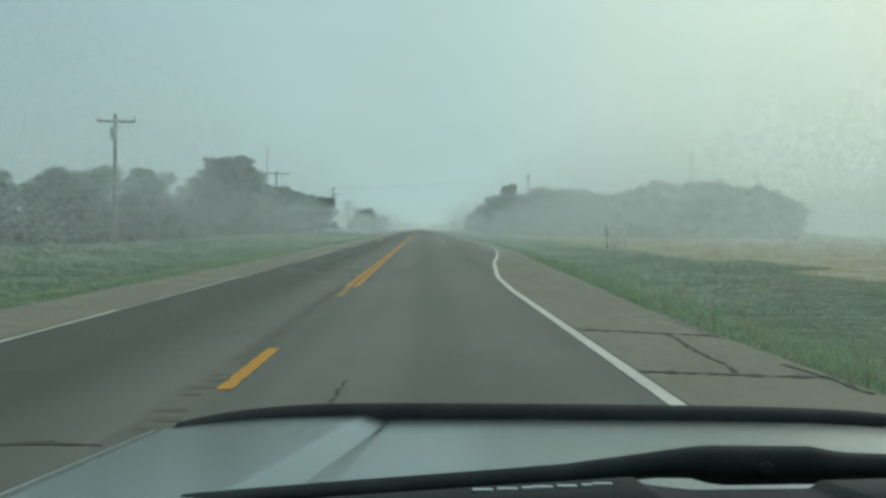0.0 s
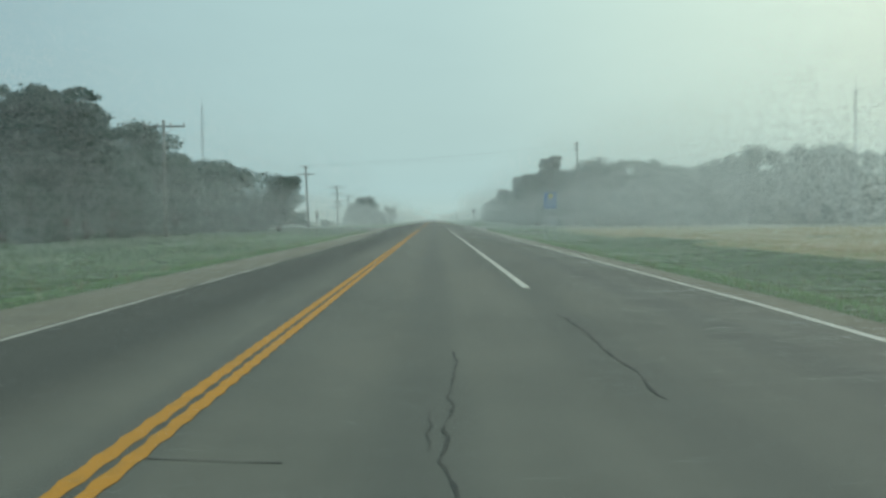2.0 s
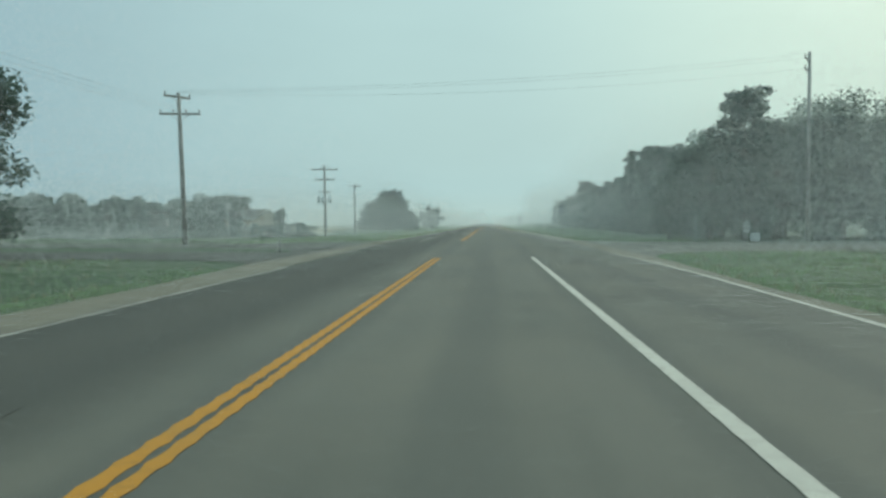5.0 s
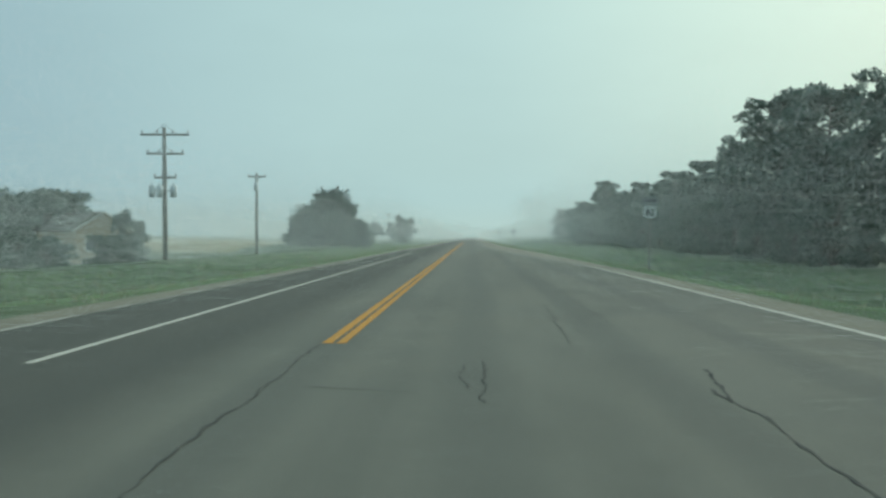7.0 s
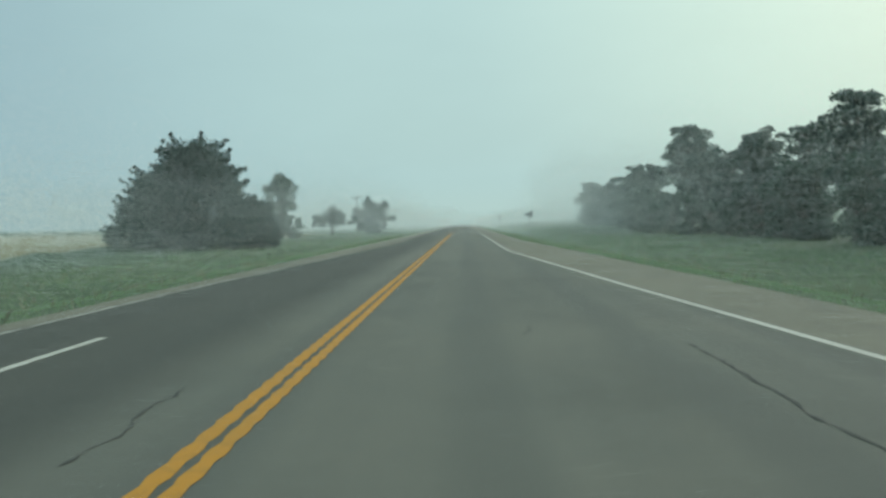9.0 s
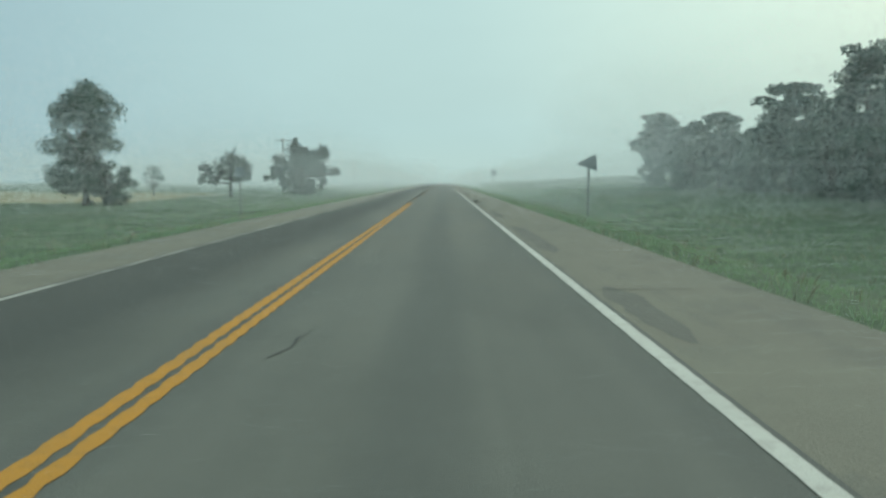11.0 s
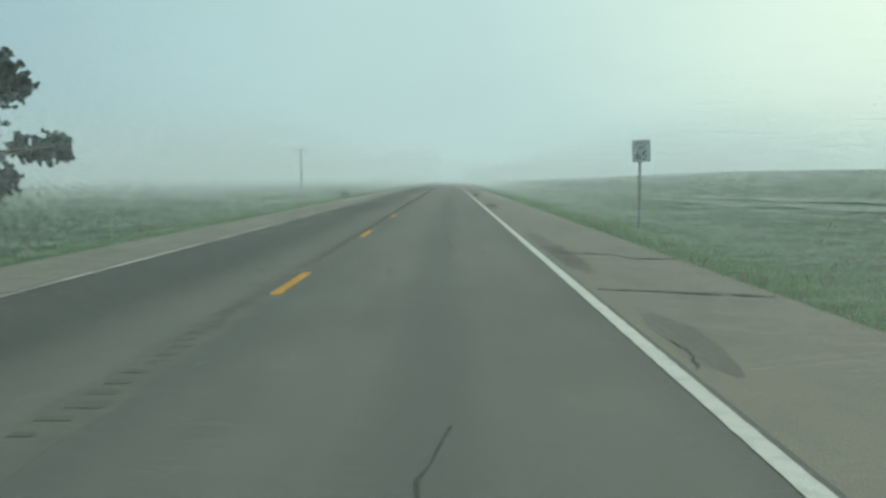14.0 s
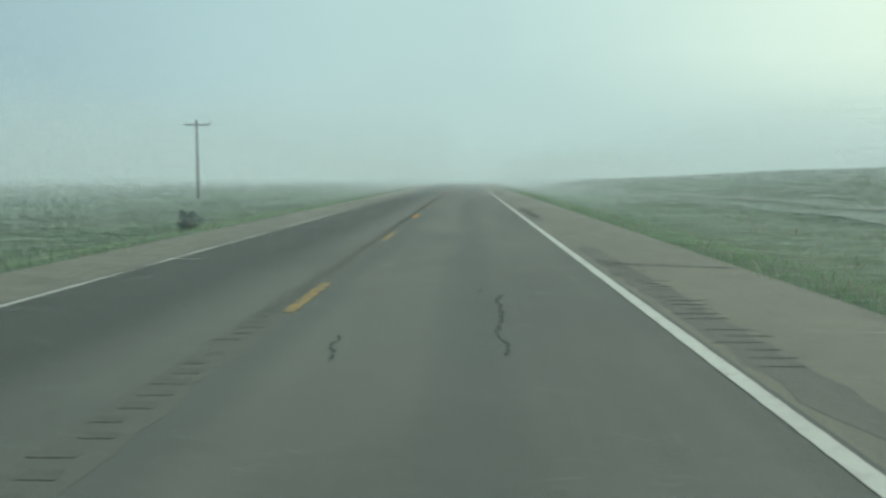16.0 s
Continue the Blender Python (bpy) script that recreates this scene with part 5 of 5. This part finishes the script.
zs = float(ground_z(-9.7, 181))
sign = thing("route_sign", (-9.7, 181, zs), "small grey sign back turned edge-on, on a dark post", "road sign", "", 62)
part("post", post_mesh(2.3 - zs, 0.08, 0.08), sign)
part("panel", plate("panel", rounded(0.5, 0.95, 0.04), 0.012, SIGNBACK), sign, "dull grey unpainted plate", (0, -0.055, 1.75 - zs))

# blue information sign with a yellow disc, and the white stepped stand below it
zs = float(ground_z(11.1, 164.6))
sign = thing("information_sign", (11.1, 164.6, zs), "tall blue information sign with yellow sun disc on posts", "road sign", "", -3)
for px in (-0.36, 0.36):
    part("post", post_mesh(3.3 - zs, 0.045, 0.045, STEEL), sign, "", (px, 0, 0))
panel = part("panel", plate("panel", rounded(0.98, 1.28, 0.05), 0.014, SIGNBLUE), sign, "blue sheeting with white print", (0, -0.05, 2.72 - zs))
disc = [(0.20 * math.cos(2 * math.pi * i / 24), 0.20 * math.sin(2 * math.pi * i / 24)) for i in range(24)]
part("disc", plate("disc", disc, 0.006, SIGNGOLD), panel, "yellow sun disc", (0.05, -0.011, 0.34))
for z, w in ((0.0, 0.74), (-0.15, 0.62), (-0.30, 0.70), (-0.45, 0.5)):
    part("print_bar", box_mesh("print_bar", (w, 0.004, 0.075), SIGNWHITE, 0), panel, "", (0, -0.010, z))
stand = thing("white_stand", (10.95, 163.2, zs), "small white stepped triangular board on the verge", "board", "", 0)
for k in range(4):
    part("slat", box_mesh("slat", (1.22 - 0.33 * k, 0.05, 0.085), SIGNWHITE, 0.008), stand, "", (0.04 * k, 0, 1.0 + 0.17 * k - zs))
for sx in (-0.3, 0.3):
    v, f = tube([(sx, 0.05, -0.1), (sx, 0.05, 1.2 - zs)], [0.018, 0.018], 6)
    part("leg", mesh_of("leg", v, f, STEEL), stand, "slim grey leg")

TRACKSTONE = material("rough_concrete", (0.36, 0.345, 0.315), 0.9, spots=[(4, 0.45, 0.7, (0.255, 0.247, 0.225), 0.7)], bump=0.4, bump_scale=30)
# stacked small plates at the side road
zs = float(ground_z(24, 244))
sign = thing("guide_sign", (20.5, 234.7, float(ground_z(20.5, 234.7))), "stacked small white plates on a post", "road sign", "", 0)
part("post", post_mesh(1.42, 0.08, 0.08), sign)
for z in (0.76, 1.04, 1.30):
    part("plate", plate("plate", rounded(0.46, 0.21, 0.03), 0.012, SIGNWHITE), sign, "", (0, -0.05, z))
for x, y, h in ((17.6, 237.6, 1.95),):
    ob = thing("marker_post", (x, y, float(ground_z(x, y))), "pale slim post at the edge of the pines", "post", "marker posts")
    part("post", post_mesh(h, 0.10, 0.10, TANK), ob)
    part("cap", box_mesh("cap", (0.13, 0.13, 0.04), TANK, 0.01), ob, "", (0, 0, h))

box = thing("utility_box", (20.9, 233.9, float(ground_z(20.9, 233.9))), "small pale grey utility cabinet on the verge", "cabinet", "", 8)
part("body", box_mesh("body", (0.55, 0.4, 0.55), TANK, 0.02, (0, 0, 0.27)), box)
part("lid", box_mesh("lid", (0.60, 0.45, 0.05), TANK, 0.015, (0, 0, 0.57)), box)
part("plinth", box_mesh("plinth", (0.62, 0.46, 0.12), TRACKSTONE, 0.01, (0, 0, 0.0)), box, "concrete plinth")
stub = thing("marker_post", (-7.7, 211.2, -0.03), "short weathered wooden post at the side road", "post", "marker posts")
part("post", tube_mesh("post", [(0, 0, -0.2), (0.01, 0, 0.3), (0.02, 0, 0.6)], [0.06, 0.058, 0.05], POLE, 8), stub)

# old fence line with a leaning marker post
def fence_post(x, y, h, tilt=0.0):
    ob = thing("fence_post", (x, y, float(ground_z(x, y))), "weathered grey wooden fence post in dry grass", "fence post", "field fence posts")
    part("post", tube_mesh("post", [(0, 0, -0.3), (tilt * 0.5, 0, h * 0.5), (tilt, 0.03, h)], [0.05, 0.046, 0.04], POLE, 8), ob)
    return ob


for x, y, h, t in ((16.1, 108.2, 0.95, 0.04), (16.9, 108.6, 0.9, 0.0), (16.3, 112.4, 1.15, 0.12), (17.8, 117, 1.25, -0.04)):
    fence_post(x, y, h, t)
rail = thing("fence_rail", (16.5, 108.4, float(ground_z(16.5, 108.4))), "short weathered brace rail between two fence posts", "fence rail")
part("rail", tube_mesh("rail", [(-0.42, -0.2, 0.62), (0.42, 0.2, 0.66)], [0.045, 0.045], POLE, 7), rail)
mk = thing("marker_post", (16.05, 111.2, float(ground_z(16.05, 111.2))), "leaning wooden post with a round red reflector", "post", "", 0)
part("post", tube_mesh("post", [(0.15, 0, -0.3), (0.0, 0, 0.9), (-0.12, 0, 2.0)], [0.075, 0.07, 0.06], POLE, 8), mk)
part("reflector", tube_mesh("reflector", [(-0.05, -0.10, 1.4), (-0.05, -0.075, 1.4)], [0.14, 0.14], SIGNRED, 16), mk, "round red reflector disc")
for z in (0.45, 0.8):
    pts = [(16.1 + 0.28 * i + 0.03 * math.sin(i), 108.2 + i * 1.5, float(ground_z(16.3, 108.2 + i * 1.5)) + z) for i in range(7)]
    tagged(new("fence_wire", tube_mesh("fence_wire", pts, [0.003] * 7, WIRE, 4)), "rusty strand of field fence wire", "wire", "fence wires")

# ---- farmyard ----
TAN = material("tan_board_wall", (0.405, 0.307, 0.203), 0.85, spots=[((0.4, 0.4, 5), 0.45, 0.7, (0.33, 0.255, 0.173), 0.6), (2, 0.5, 0.75, (0.285, 0.225, 0.158), 0.5)], bump=0.2, bump_scale=12)
ROOF = material("brown_shingle_roof", (0.093, 0.0795, 0.0675), 0.95, spec=0.1, spots=[((2.5, 2.5, 6), 0.42, 0.68, (0.063, 0.0555, 0.0495), 0.8)], bump=0.6, bump_scale=8)
GLASS = material("dark_window_glass", (0.03, 0.035, 0.04), 0.12, spots=[(2, 0.4, 0.7, (0.06, 0.07, 0.075), 0.5)])
TRIM = material("cream_trim_paint", (0.45, 0.42, 0.352), 0.6, spots=[(3, 0.45, 0.7, (0.63, 0.6, 0.525), 0.6)])
hz = float(ground_z(-31.5, 298.5)) - 0.25
house = thing("house", (-32.4, 298.6, hz), "low tan house with a brown shingle gable roof", "house", "", 49)
W, D, E, R = 5.0, 9.0, 3.25, 4.75
bm = bmesh.new()
prof = [(-W / 2, 0), (W / 2, 0), (W / 2, E), (0, R), (-W / 2, E)]
a = [bm.verts.new((x, -1.9, z)) for x, z in prof]
b = [bm.verts.new((x, D - 1.9, z)) for x, z in prof]
bm.faces.new(a)
bm.faces.new(b[::-1])
for i in range(5):
    j = (i + 1) % 5
    bm.faces.new((a[j], a[i], b[i], b[j]))
bmesh.ops.recalc_face_normals(bm, faces=bm.faces)
me = bpy.data.meshes.new("wall")
bm.to_mesh(me)
bm.free()
me.materials.append(TAN)
part("wall", me, house)
slope = math.hypot(W / 2 + 0.35, (R - E) * (W / 2 + 0.35) / (W / 2))
ang = math.degrees(math.atan2(R - E, W / 2))
for side in (-1, 1):
    cxm, czm = side * (W / 2 + 0.35) / 2, R - (R - E) * (W / 2 + 0.35) / (W / 2) / 2
    part("roof", box_mesh("roof", (slope, D + 0.7, 0.12), ROOF, 0.02), house, "", (cxm, D / 2 - 1.9, czm + 0.08), (0, side * ang, 0))
    part("fascia", box_mesh("fascia", (slope, 0.05, 0.16), TRIM, 0.008), house, "", (cxm, -2.27, czm + 0.04), (0, side * ang, 0))
for wx in (-1.1, 1.2):
    win = part("window", box_mesh("window", (0.95, 0.08, 1.0), TRIM, 0.01), house, "", (wx, -1.92, 1.85))
    part("pane", box_mesh("pane", (0.8, 0.02, 0.85), GLASS, 0), win, "", (0, -0.035, 0))
    part("sill", box_mesh("sill", (1.05, 0.12, 0.05), TRIM, 0.008), win, "", (0, -0.05, -0.52))
for wy in (1.0, 3.5, 6.0):
    win = part("window", box_mesh("window", (0.08, 0.95, 0.9), TRIM, 0.01), house, "", (-W / 2 - 0.02, wy, 1.85))
    part("pane", box_mesh("pane", (0.02, 0.8, 0.75), GLASS, 0), win, "", (-0.035, 0, 0))
part("chimney", box_mesh("chimney", (0.4, 0.4, 0.8), ROOF, 0.02), house, "", (0.5, 4.5, R + 0.1))

# white post with a bird house
zs = float(ground_z(-28.9, 271.8))
bird = thing("bird_house", (-28.9, 271.8, zs), "white many-holed bird house on a tall white post", "bird house")
part("post", post_mesh(4.25, 0.10, 0.10, SIGNWHITE), bird)
bx = part("box", box_mesh("box", (0.55, 0.5, 0.42), SIGNWHITE, 0.01), bird, "", (0, 0, 4.4))
for px in (-0.15, 0.15):
    for pz in (-0.09, 0.09):
        part("hole", tube_mesh("hole", [(px, -0.258, pz), (px, -0.252, pz)], [0.035, 0.035], SIGNBLACK, 10), bx)
for side in (-1, 1):
    part("roof", box_mesh("roof", (0.42, 0.62, 0.03), TANK, 0.006), bird, "", (side * 0.17, 0, 4.71), (0, side * 32, 0))

# open-sided raised shelter
zs = float(ground_z(-41, 281))
hut = thing("shelter", (-41, 281, zs), "small dark open-sided wooden shelter on stilts", "shelter", "", 12)
for sx in (-1, 1):
    for sy in (-1, 1):
        part("leg", box_mesh("leg", (0.14, 0.14, 4.2), POLE, 0.01, (0, 0, 1.9)), hut, "", (sx * 0.95, sy * 0.9, 0))
part("floor", box_mesh("floor", (2.2, 2.1, 0.12), POLE, 0.01), hut, "", (0, 0, 2.3))
for sy in (-1, 1):
    part("side_panel", box_mesh("side_panel", (2.1, 0.06, 0.75), POLE, 0.01), hut, "", (0, sy * 0.98, 2.7))
    part("window_post", box_mesh("window_post", (0.35, 0.06, 0.9), POLE, 0.01), hut, "", (-0.25, sy * 0.98, 3.5))
for sx in (-1, 1):
    part("side_panel", box_mesh("side_panel", (0.06, 1.9, 0.75), POLE, 0.01), hut, "", (sx * 1.03, 0, 2.7))
part("roof", box_mesh("roof", (2.6, 2.5, 0.16), ROOF, 0.02), hut, "", (0, 0, 4.05), (3, 0, 0))

# grass island in the mouth of the west side road, and a pale track on the east bank
isl = [(-7.5, 212.2), (-30, 211.2), (-30, 215.2), (-12, 215.2), (-8, 213.8)]
v = [(x, y, 0.05) for x, y in isl] + [(x + (0.25 if x > -20 else 0), y + (-0.3 if y < 213 else 0.3), -0.03) for x, y in isl]
f = [tuple(range(5))] + [(i, (i + 1) % 5, 5 + (i + 1) % 5, 5 + i) for i in range(5)]
tagged(new("grass_island", mesh_of("grass_island", v, f, GRASS)), "low grass island in the side road", "ground", kind="structure")
TRACK = material("pale_dirt_track", (0.115, 0.112, 0.0816), 0.95, spots=[((0.5, 0.06, 1), 0.40, 0.58, (0.078, 0.096, 0.0561), 0.95), (3, 0.45, 0.7, (0.187, 0.176, 0.145), 0.6)], bump=0.6, bump_scale=12)
tx = along([(405, 27), (430, 21), (447, 17.8), (480, 16), (530, 15), (620, 14.6)])
for off, w in ((-0.75, 0.45), (0.75, 0.45)):
    ys = np.arange(405, 620, 1.0)
    vs, fs = [], []
    for i, yy in enumerate(ys):
        wob = 0.12 * math.sin(yy * 0.7 + off)
        for s in (-w, 0, w):
            xx = float(tx(yy)) + off + s + wob
            vs.append((xx, yy, float(ground_z(xx, yy)) + 0.035 - (0.012 if s == 0 else 0)))
    for i in range(len(ys) - 1):
        for k in range(2):
            o = i * 3 + k
            fs.append((o, o + 1, o + 4, o + 3))
    tagged(new("dirt_track", mesh_of("dirt_track", vs, fs, TRACK, True)), "pale worn wheel rut across the grassy bank", "track", kind="structure")


# ---- the silver car at the start of the drive, seen over its bonnet ----
PAINT = material("silver_car_paint", (0.255, 0.28, 0.29), 0.2, 1.0, spots=[(2.5, 0.45, 0.75, (0.23, 0.255, 0.265), 0.5), (160, 0.4, 0.7, (0.28, 0.305, 0.315), 0.4)])
PLASTIC = material("black_trim_plastic", (0.011, 0.012, 0.0125), 0.75, spec=0.08, spots=[(12, 0.45, 0.7, (0.020, 0.021, 0.0215), 0.6)], bump=0.12, bump_scale=120)
RUBBER = material("tyre_rubber", (0.025, 0.025, 0.025), 0.8, spots=[(8, 0.45, 0.7, (0.05, 0.048, 0.045), 0.6)], bump=0.4, bump_scale=60)
car = thing("car", (2.04, 45.04, 0.0), "silver car with black bonnet edge trim on the highway", "car")
HALF = 1.0


def folds(d):
    """Where the pressed fold along the bonnet begins, is deepest and ends, d ahead of the driver's eye."""
    k = (d - 1.257) / 0.943
    return -0.687 + 0.127 * k, -0.612 + 0.126 * k, -0.545 + 0.062 * k


def bonnet_z(x, d, sunk=1.0):
    """Bonnet height: x from the car's middle, d ahead of the driver's eye."""
    z = 0.8755 + 0.108 * (2.2 - d) - 0.004 * (abs(x) / HALF) ** 6
    return z - sunk * float(np.interp(x, folds(d), (0.0, 0.0135, 0.0088))) + 0.006 * (1 - x * x)


def front_d(x):
    return 2.23 - 0.28 * (abs(x) / HALF) ** 6


def rear_d(x):
    return 1.16 - 0.10 * x * x


def band(rows, count, mat, name):
    """Skin over cross-sections of equal length, one after another along x."""
    fs, k = [], count
    for i in range(len(rows) // k - 1):
        for q in range(k):
            o, w = i * k + q, i * k + (q + 1) % k
            fs.append((o, w, w + k, o + k))
    return mesh_of(name, rows, fs, mat, True)


vs, nxp, nyp = [], 121, 31
for i in range(nxp):
    for j in range(nyp):
        # columns run along the fold, so that its edges stay crisp
        d0 = 1.16 + 1.07 * j / (nyp - 1)
        p, q, r = folds(d0)
        x = float(np.interp(i, (0, 40, 41, 50, 51, 60, 61, 120), (-HALF, p - 0.003, p + 0.003, q - 0.003, q + 0.003, r - 0.002, r + 0.002, HALF)))
        d = rear_d(x) + (front_d(x) - rear_d(x)) * j / (nyp - 1)
        vs.append((x, d, bonnet_z(x, d)))
fs = []
for i in range(nxp - 1):
    for j in range(nyp - 1):
        o = i * nyp + j
        fs.append((o, o + nyp, o + nyp + 1, o + 1))
part("bonnet", mesh_of("bonnet", vs, fs, PAINT, True), car, "silver bonnet with a pressed fold")
# turned-down edge all round the bonnet
for side in (-1, 1):
    rows = []
    for j in range(nyp):
        d = rear_d(HALF) + (front_d(HALF) - rear_d(HALF)) * j / (nyp - 1)
        z = bonnet_z(side * HALF, d)
        rows += [(side * HALF, d, z + 0.0015), (side * (HALF + 0.006), d, z - 0.002), (side * (HALF + 0.007), d, z - 0.03), (side * HALF, d, z - 0.03)]
    part("bonnet_edge", band(rows, 4, PAINT, "bonnet_edge"), car)
    seam = [(side * (HALF + 0.004), rear_d(HALF) + (front_d(HALF) - rear_d(HALF)) * j / 20, bonnet_z(side * HALF, rear_d(HALF) + (front_d(HALF) - rear_d(HALF)) * j / 20) + 0.003) for j in range(21)]
    part("bonnet_seam", tube_mesh("bonnet_seam", seam, [0.0028] * 21, PAINT, 8), car, "bright rounded edge of the bonnet")
# deflector along the front edge
rows = []
for i in range(61):
    x = -HALF * 0.985 + 2 * HALF * 0.985 * i / 60
    d, z = front_d(x), bonnet_z(x, front_d(x), 0.0) - 0.006
    lip = 0.021 * (1 - (abs(x) / HALF) ** 8)
    rows += [(x, d - 0.004, z + 0.002), (x, d + 0.03, z + 0.004 + lip * 0.7), (x, d + 0.05, z + 0.006 + lip), (x, d + 0.062, z + lip * 0.8), (x, d + 0.065, z - 0.05), (x, d + 0.01, z - 0.07)]
part("bonnet_trim", band(rows, 6, PLASTIC, "bonnet_trim"), car, "black plastic stone deflector")
# cowl, wiper
cowl_top = along([(-0.9, 1.004), (-0.513, 1.028), (-0.367, 1.035), (-0.219, 1.043), (-0.145, 1.048), (-0.126, 1.048), (-0.119, 1.0392), (-0.085, 1.0349), (-0.048, 1.0315), (0.108, 1.0345), (0.117, 1.0454), (0.155, 1.047), (0.206, 1.05), (0.9, 1.05)])
rows = []
for i in range(181):
    x = -0.9 + 1.8 * i / 180
    z = float(cowl_top(x))
    rows += [(x, 1.115 - 0.1 * x * x, z - 0.09), (x, 1.11 - 0.1 * x * x, z - 0.004), (x, 1.10 - 0.1 * x * x, z), (x, 0.86, z + 0.03), (x, 0.85, z - 0.06)]
part("cowl", band(rows, 5, PLASTIC, "cowl"), car, "black plastic cowl")
for k in range(7):
    part("cowl_vent", box_mesh("cowl_vent", (0.026, 0.007, 0.003), SIGNBACK, 0.001), car, "small pale vent slot", (-0.33 + 0.025 * k + 0.006 * (k % 3), 1.055, float(cowl_top(-0.33 + 0.025 * k)) + 0.0062))
top = along([(-0.80, 0.980), (-0.55, 1.006), (-0.37, 1.022), (-0.20, 1.037), (-0.09, 1.053), (-0.03, 1.062), (0.0, 1.065), (0.15, 1.065), (0.19, 1.057), (0.9, 1.05)])
low = along([(-0.80, 0.972), (-0.55, 0.984), (-0.37, 0.994), (-0.12, 1.012), (-0.09, 1.020), (-0.02, 1.020), (0.01, 1.010), (0.16, 1.013), (0.2, 1.02), (0.9, 1.016)])
rows = []
for i in range(69):
    x = -0.80 + 1.7 * i / 68
    t, l, y = float(top(x)), float(low(x)), 1.2 - 0.1 * max(0, x - 0.2)
    m = (t + l) / 2
    rows += [(x, y - 0.028, m), (x, y - 0.020, t - (t - l) * 0.15), (x, y, t), (x, y + 0.02, t - (t - l) * 0.2), (x, y + 0.02, l + (t - l) * 0.2), (x, y - 0.01, l)]
arm = part("wiper", band(rows, 6, PLASTIC, "wiper"), car, "black wiper arm resting above the bonnet")
part("blade", box_mesh("blade", (1.5, 0.010, 0.010), RUBBER, 0.003), arm, "", (0.06, 1.165, 0.990), (0, -1.2, 0))
part("pivot", tube_mesh("pivot", [(0.075, 1.20, 1.034), (0.075, 1.168, 1.040), (0.075, 1.166, 1.040)], [0.011, 0.011, 0.007], PLASTIC, 12), arm)
# body sides, nose and rear deck below the window line
vs, fs = [], []
prof = [(-3.0, 0.62, 0.86), (-2.6, 0.9, 0.9), (-1.0, 0.955, 0.93), (0.4, 0.955, 0.93), (1.0, 0.955, 0.90), (1.7, 0.95, 0.84), (2.1, 0.90, 0.77), (2.38, 0.70, 0.62)]
for d, hw, zt in prof:
    vs += [(-hw, d, 0.28), (-hw - 0.01, d, 0.55), (-hw + 0.015, d, zt), (-hw + 0.10, d, zt - 0.10), (hw - 0.10, d, zt - 0.10), (hw - 0.015, d, zt), (hw + 0.01, d, 0.55), (hw, d, 0.28)]
for i in range(len(prof) - 1):
    for k in range(8):
        o, q = i * 8 + k, i * 8 + (k + 1) % 8
        fs.append((o, q, q + 8, o + 8))
fs += [tuple(range(8))[::-1], tuple((len(prof) - 1) * 8 + k for k in range(8))]
part("body", mesh_of("body", vs, fs, PAINT), car)
part("bumper", box_mesh("bumper", (1.6, 0.22, 0.26), PLASTIC, 0.05), car, "", (0, 2.36, 0.42))
for sx in (-1, 1):
    for d in (1.55, -1.35):
        wheel = part("wheel", tube_mesh("wheel", [(-0.09, 0, 0), (0.09, 0, 0)], [0.2, 0.2], STEEL, 18), car, "", (sx * 0.86, d, 0.33))
        bm = bmesh.new()
        ring = []
        for k in range(24):
            a = 2 * math.pi * k / 24
            ring.append([bm.verts.new((px, r * math.cos(a), r * math.sin(a))) for px, r in ((-0.11, 0.21), (-0.115, 0.29), (-0.09, 0.33), (0.09, 0.33), (0.115, 0.29), (0.11, 0.21))])
        for k in range(24):
            a, b = ring[k], ring[(k + 1) % 24]
            for q in range(6):
                bm.faces.new((a[q], a[(q + 1) % 6], b[(q + 1) % 6], b[q]))
        me = bpy.data.meshes.new("tyre")
        bm.to_mesh(me)
        bm.free()
        me.materials.append(RUBBER)
        part("tyre", me, wheel)
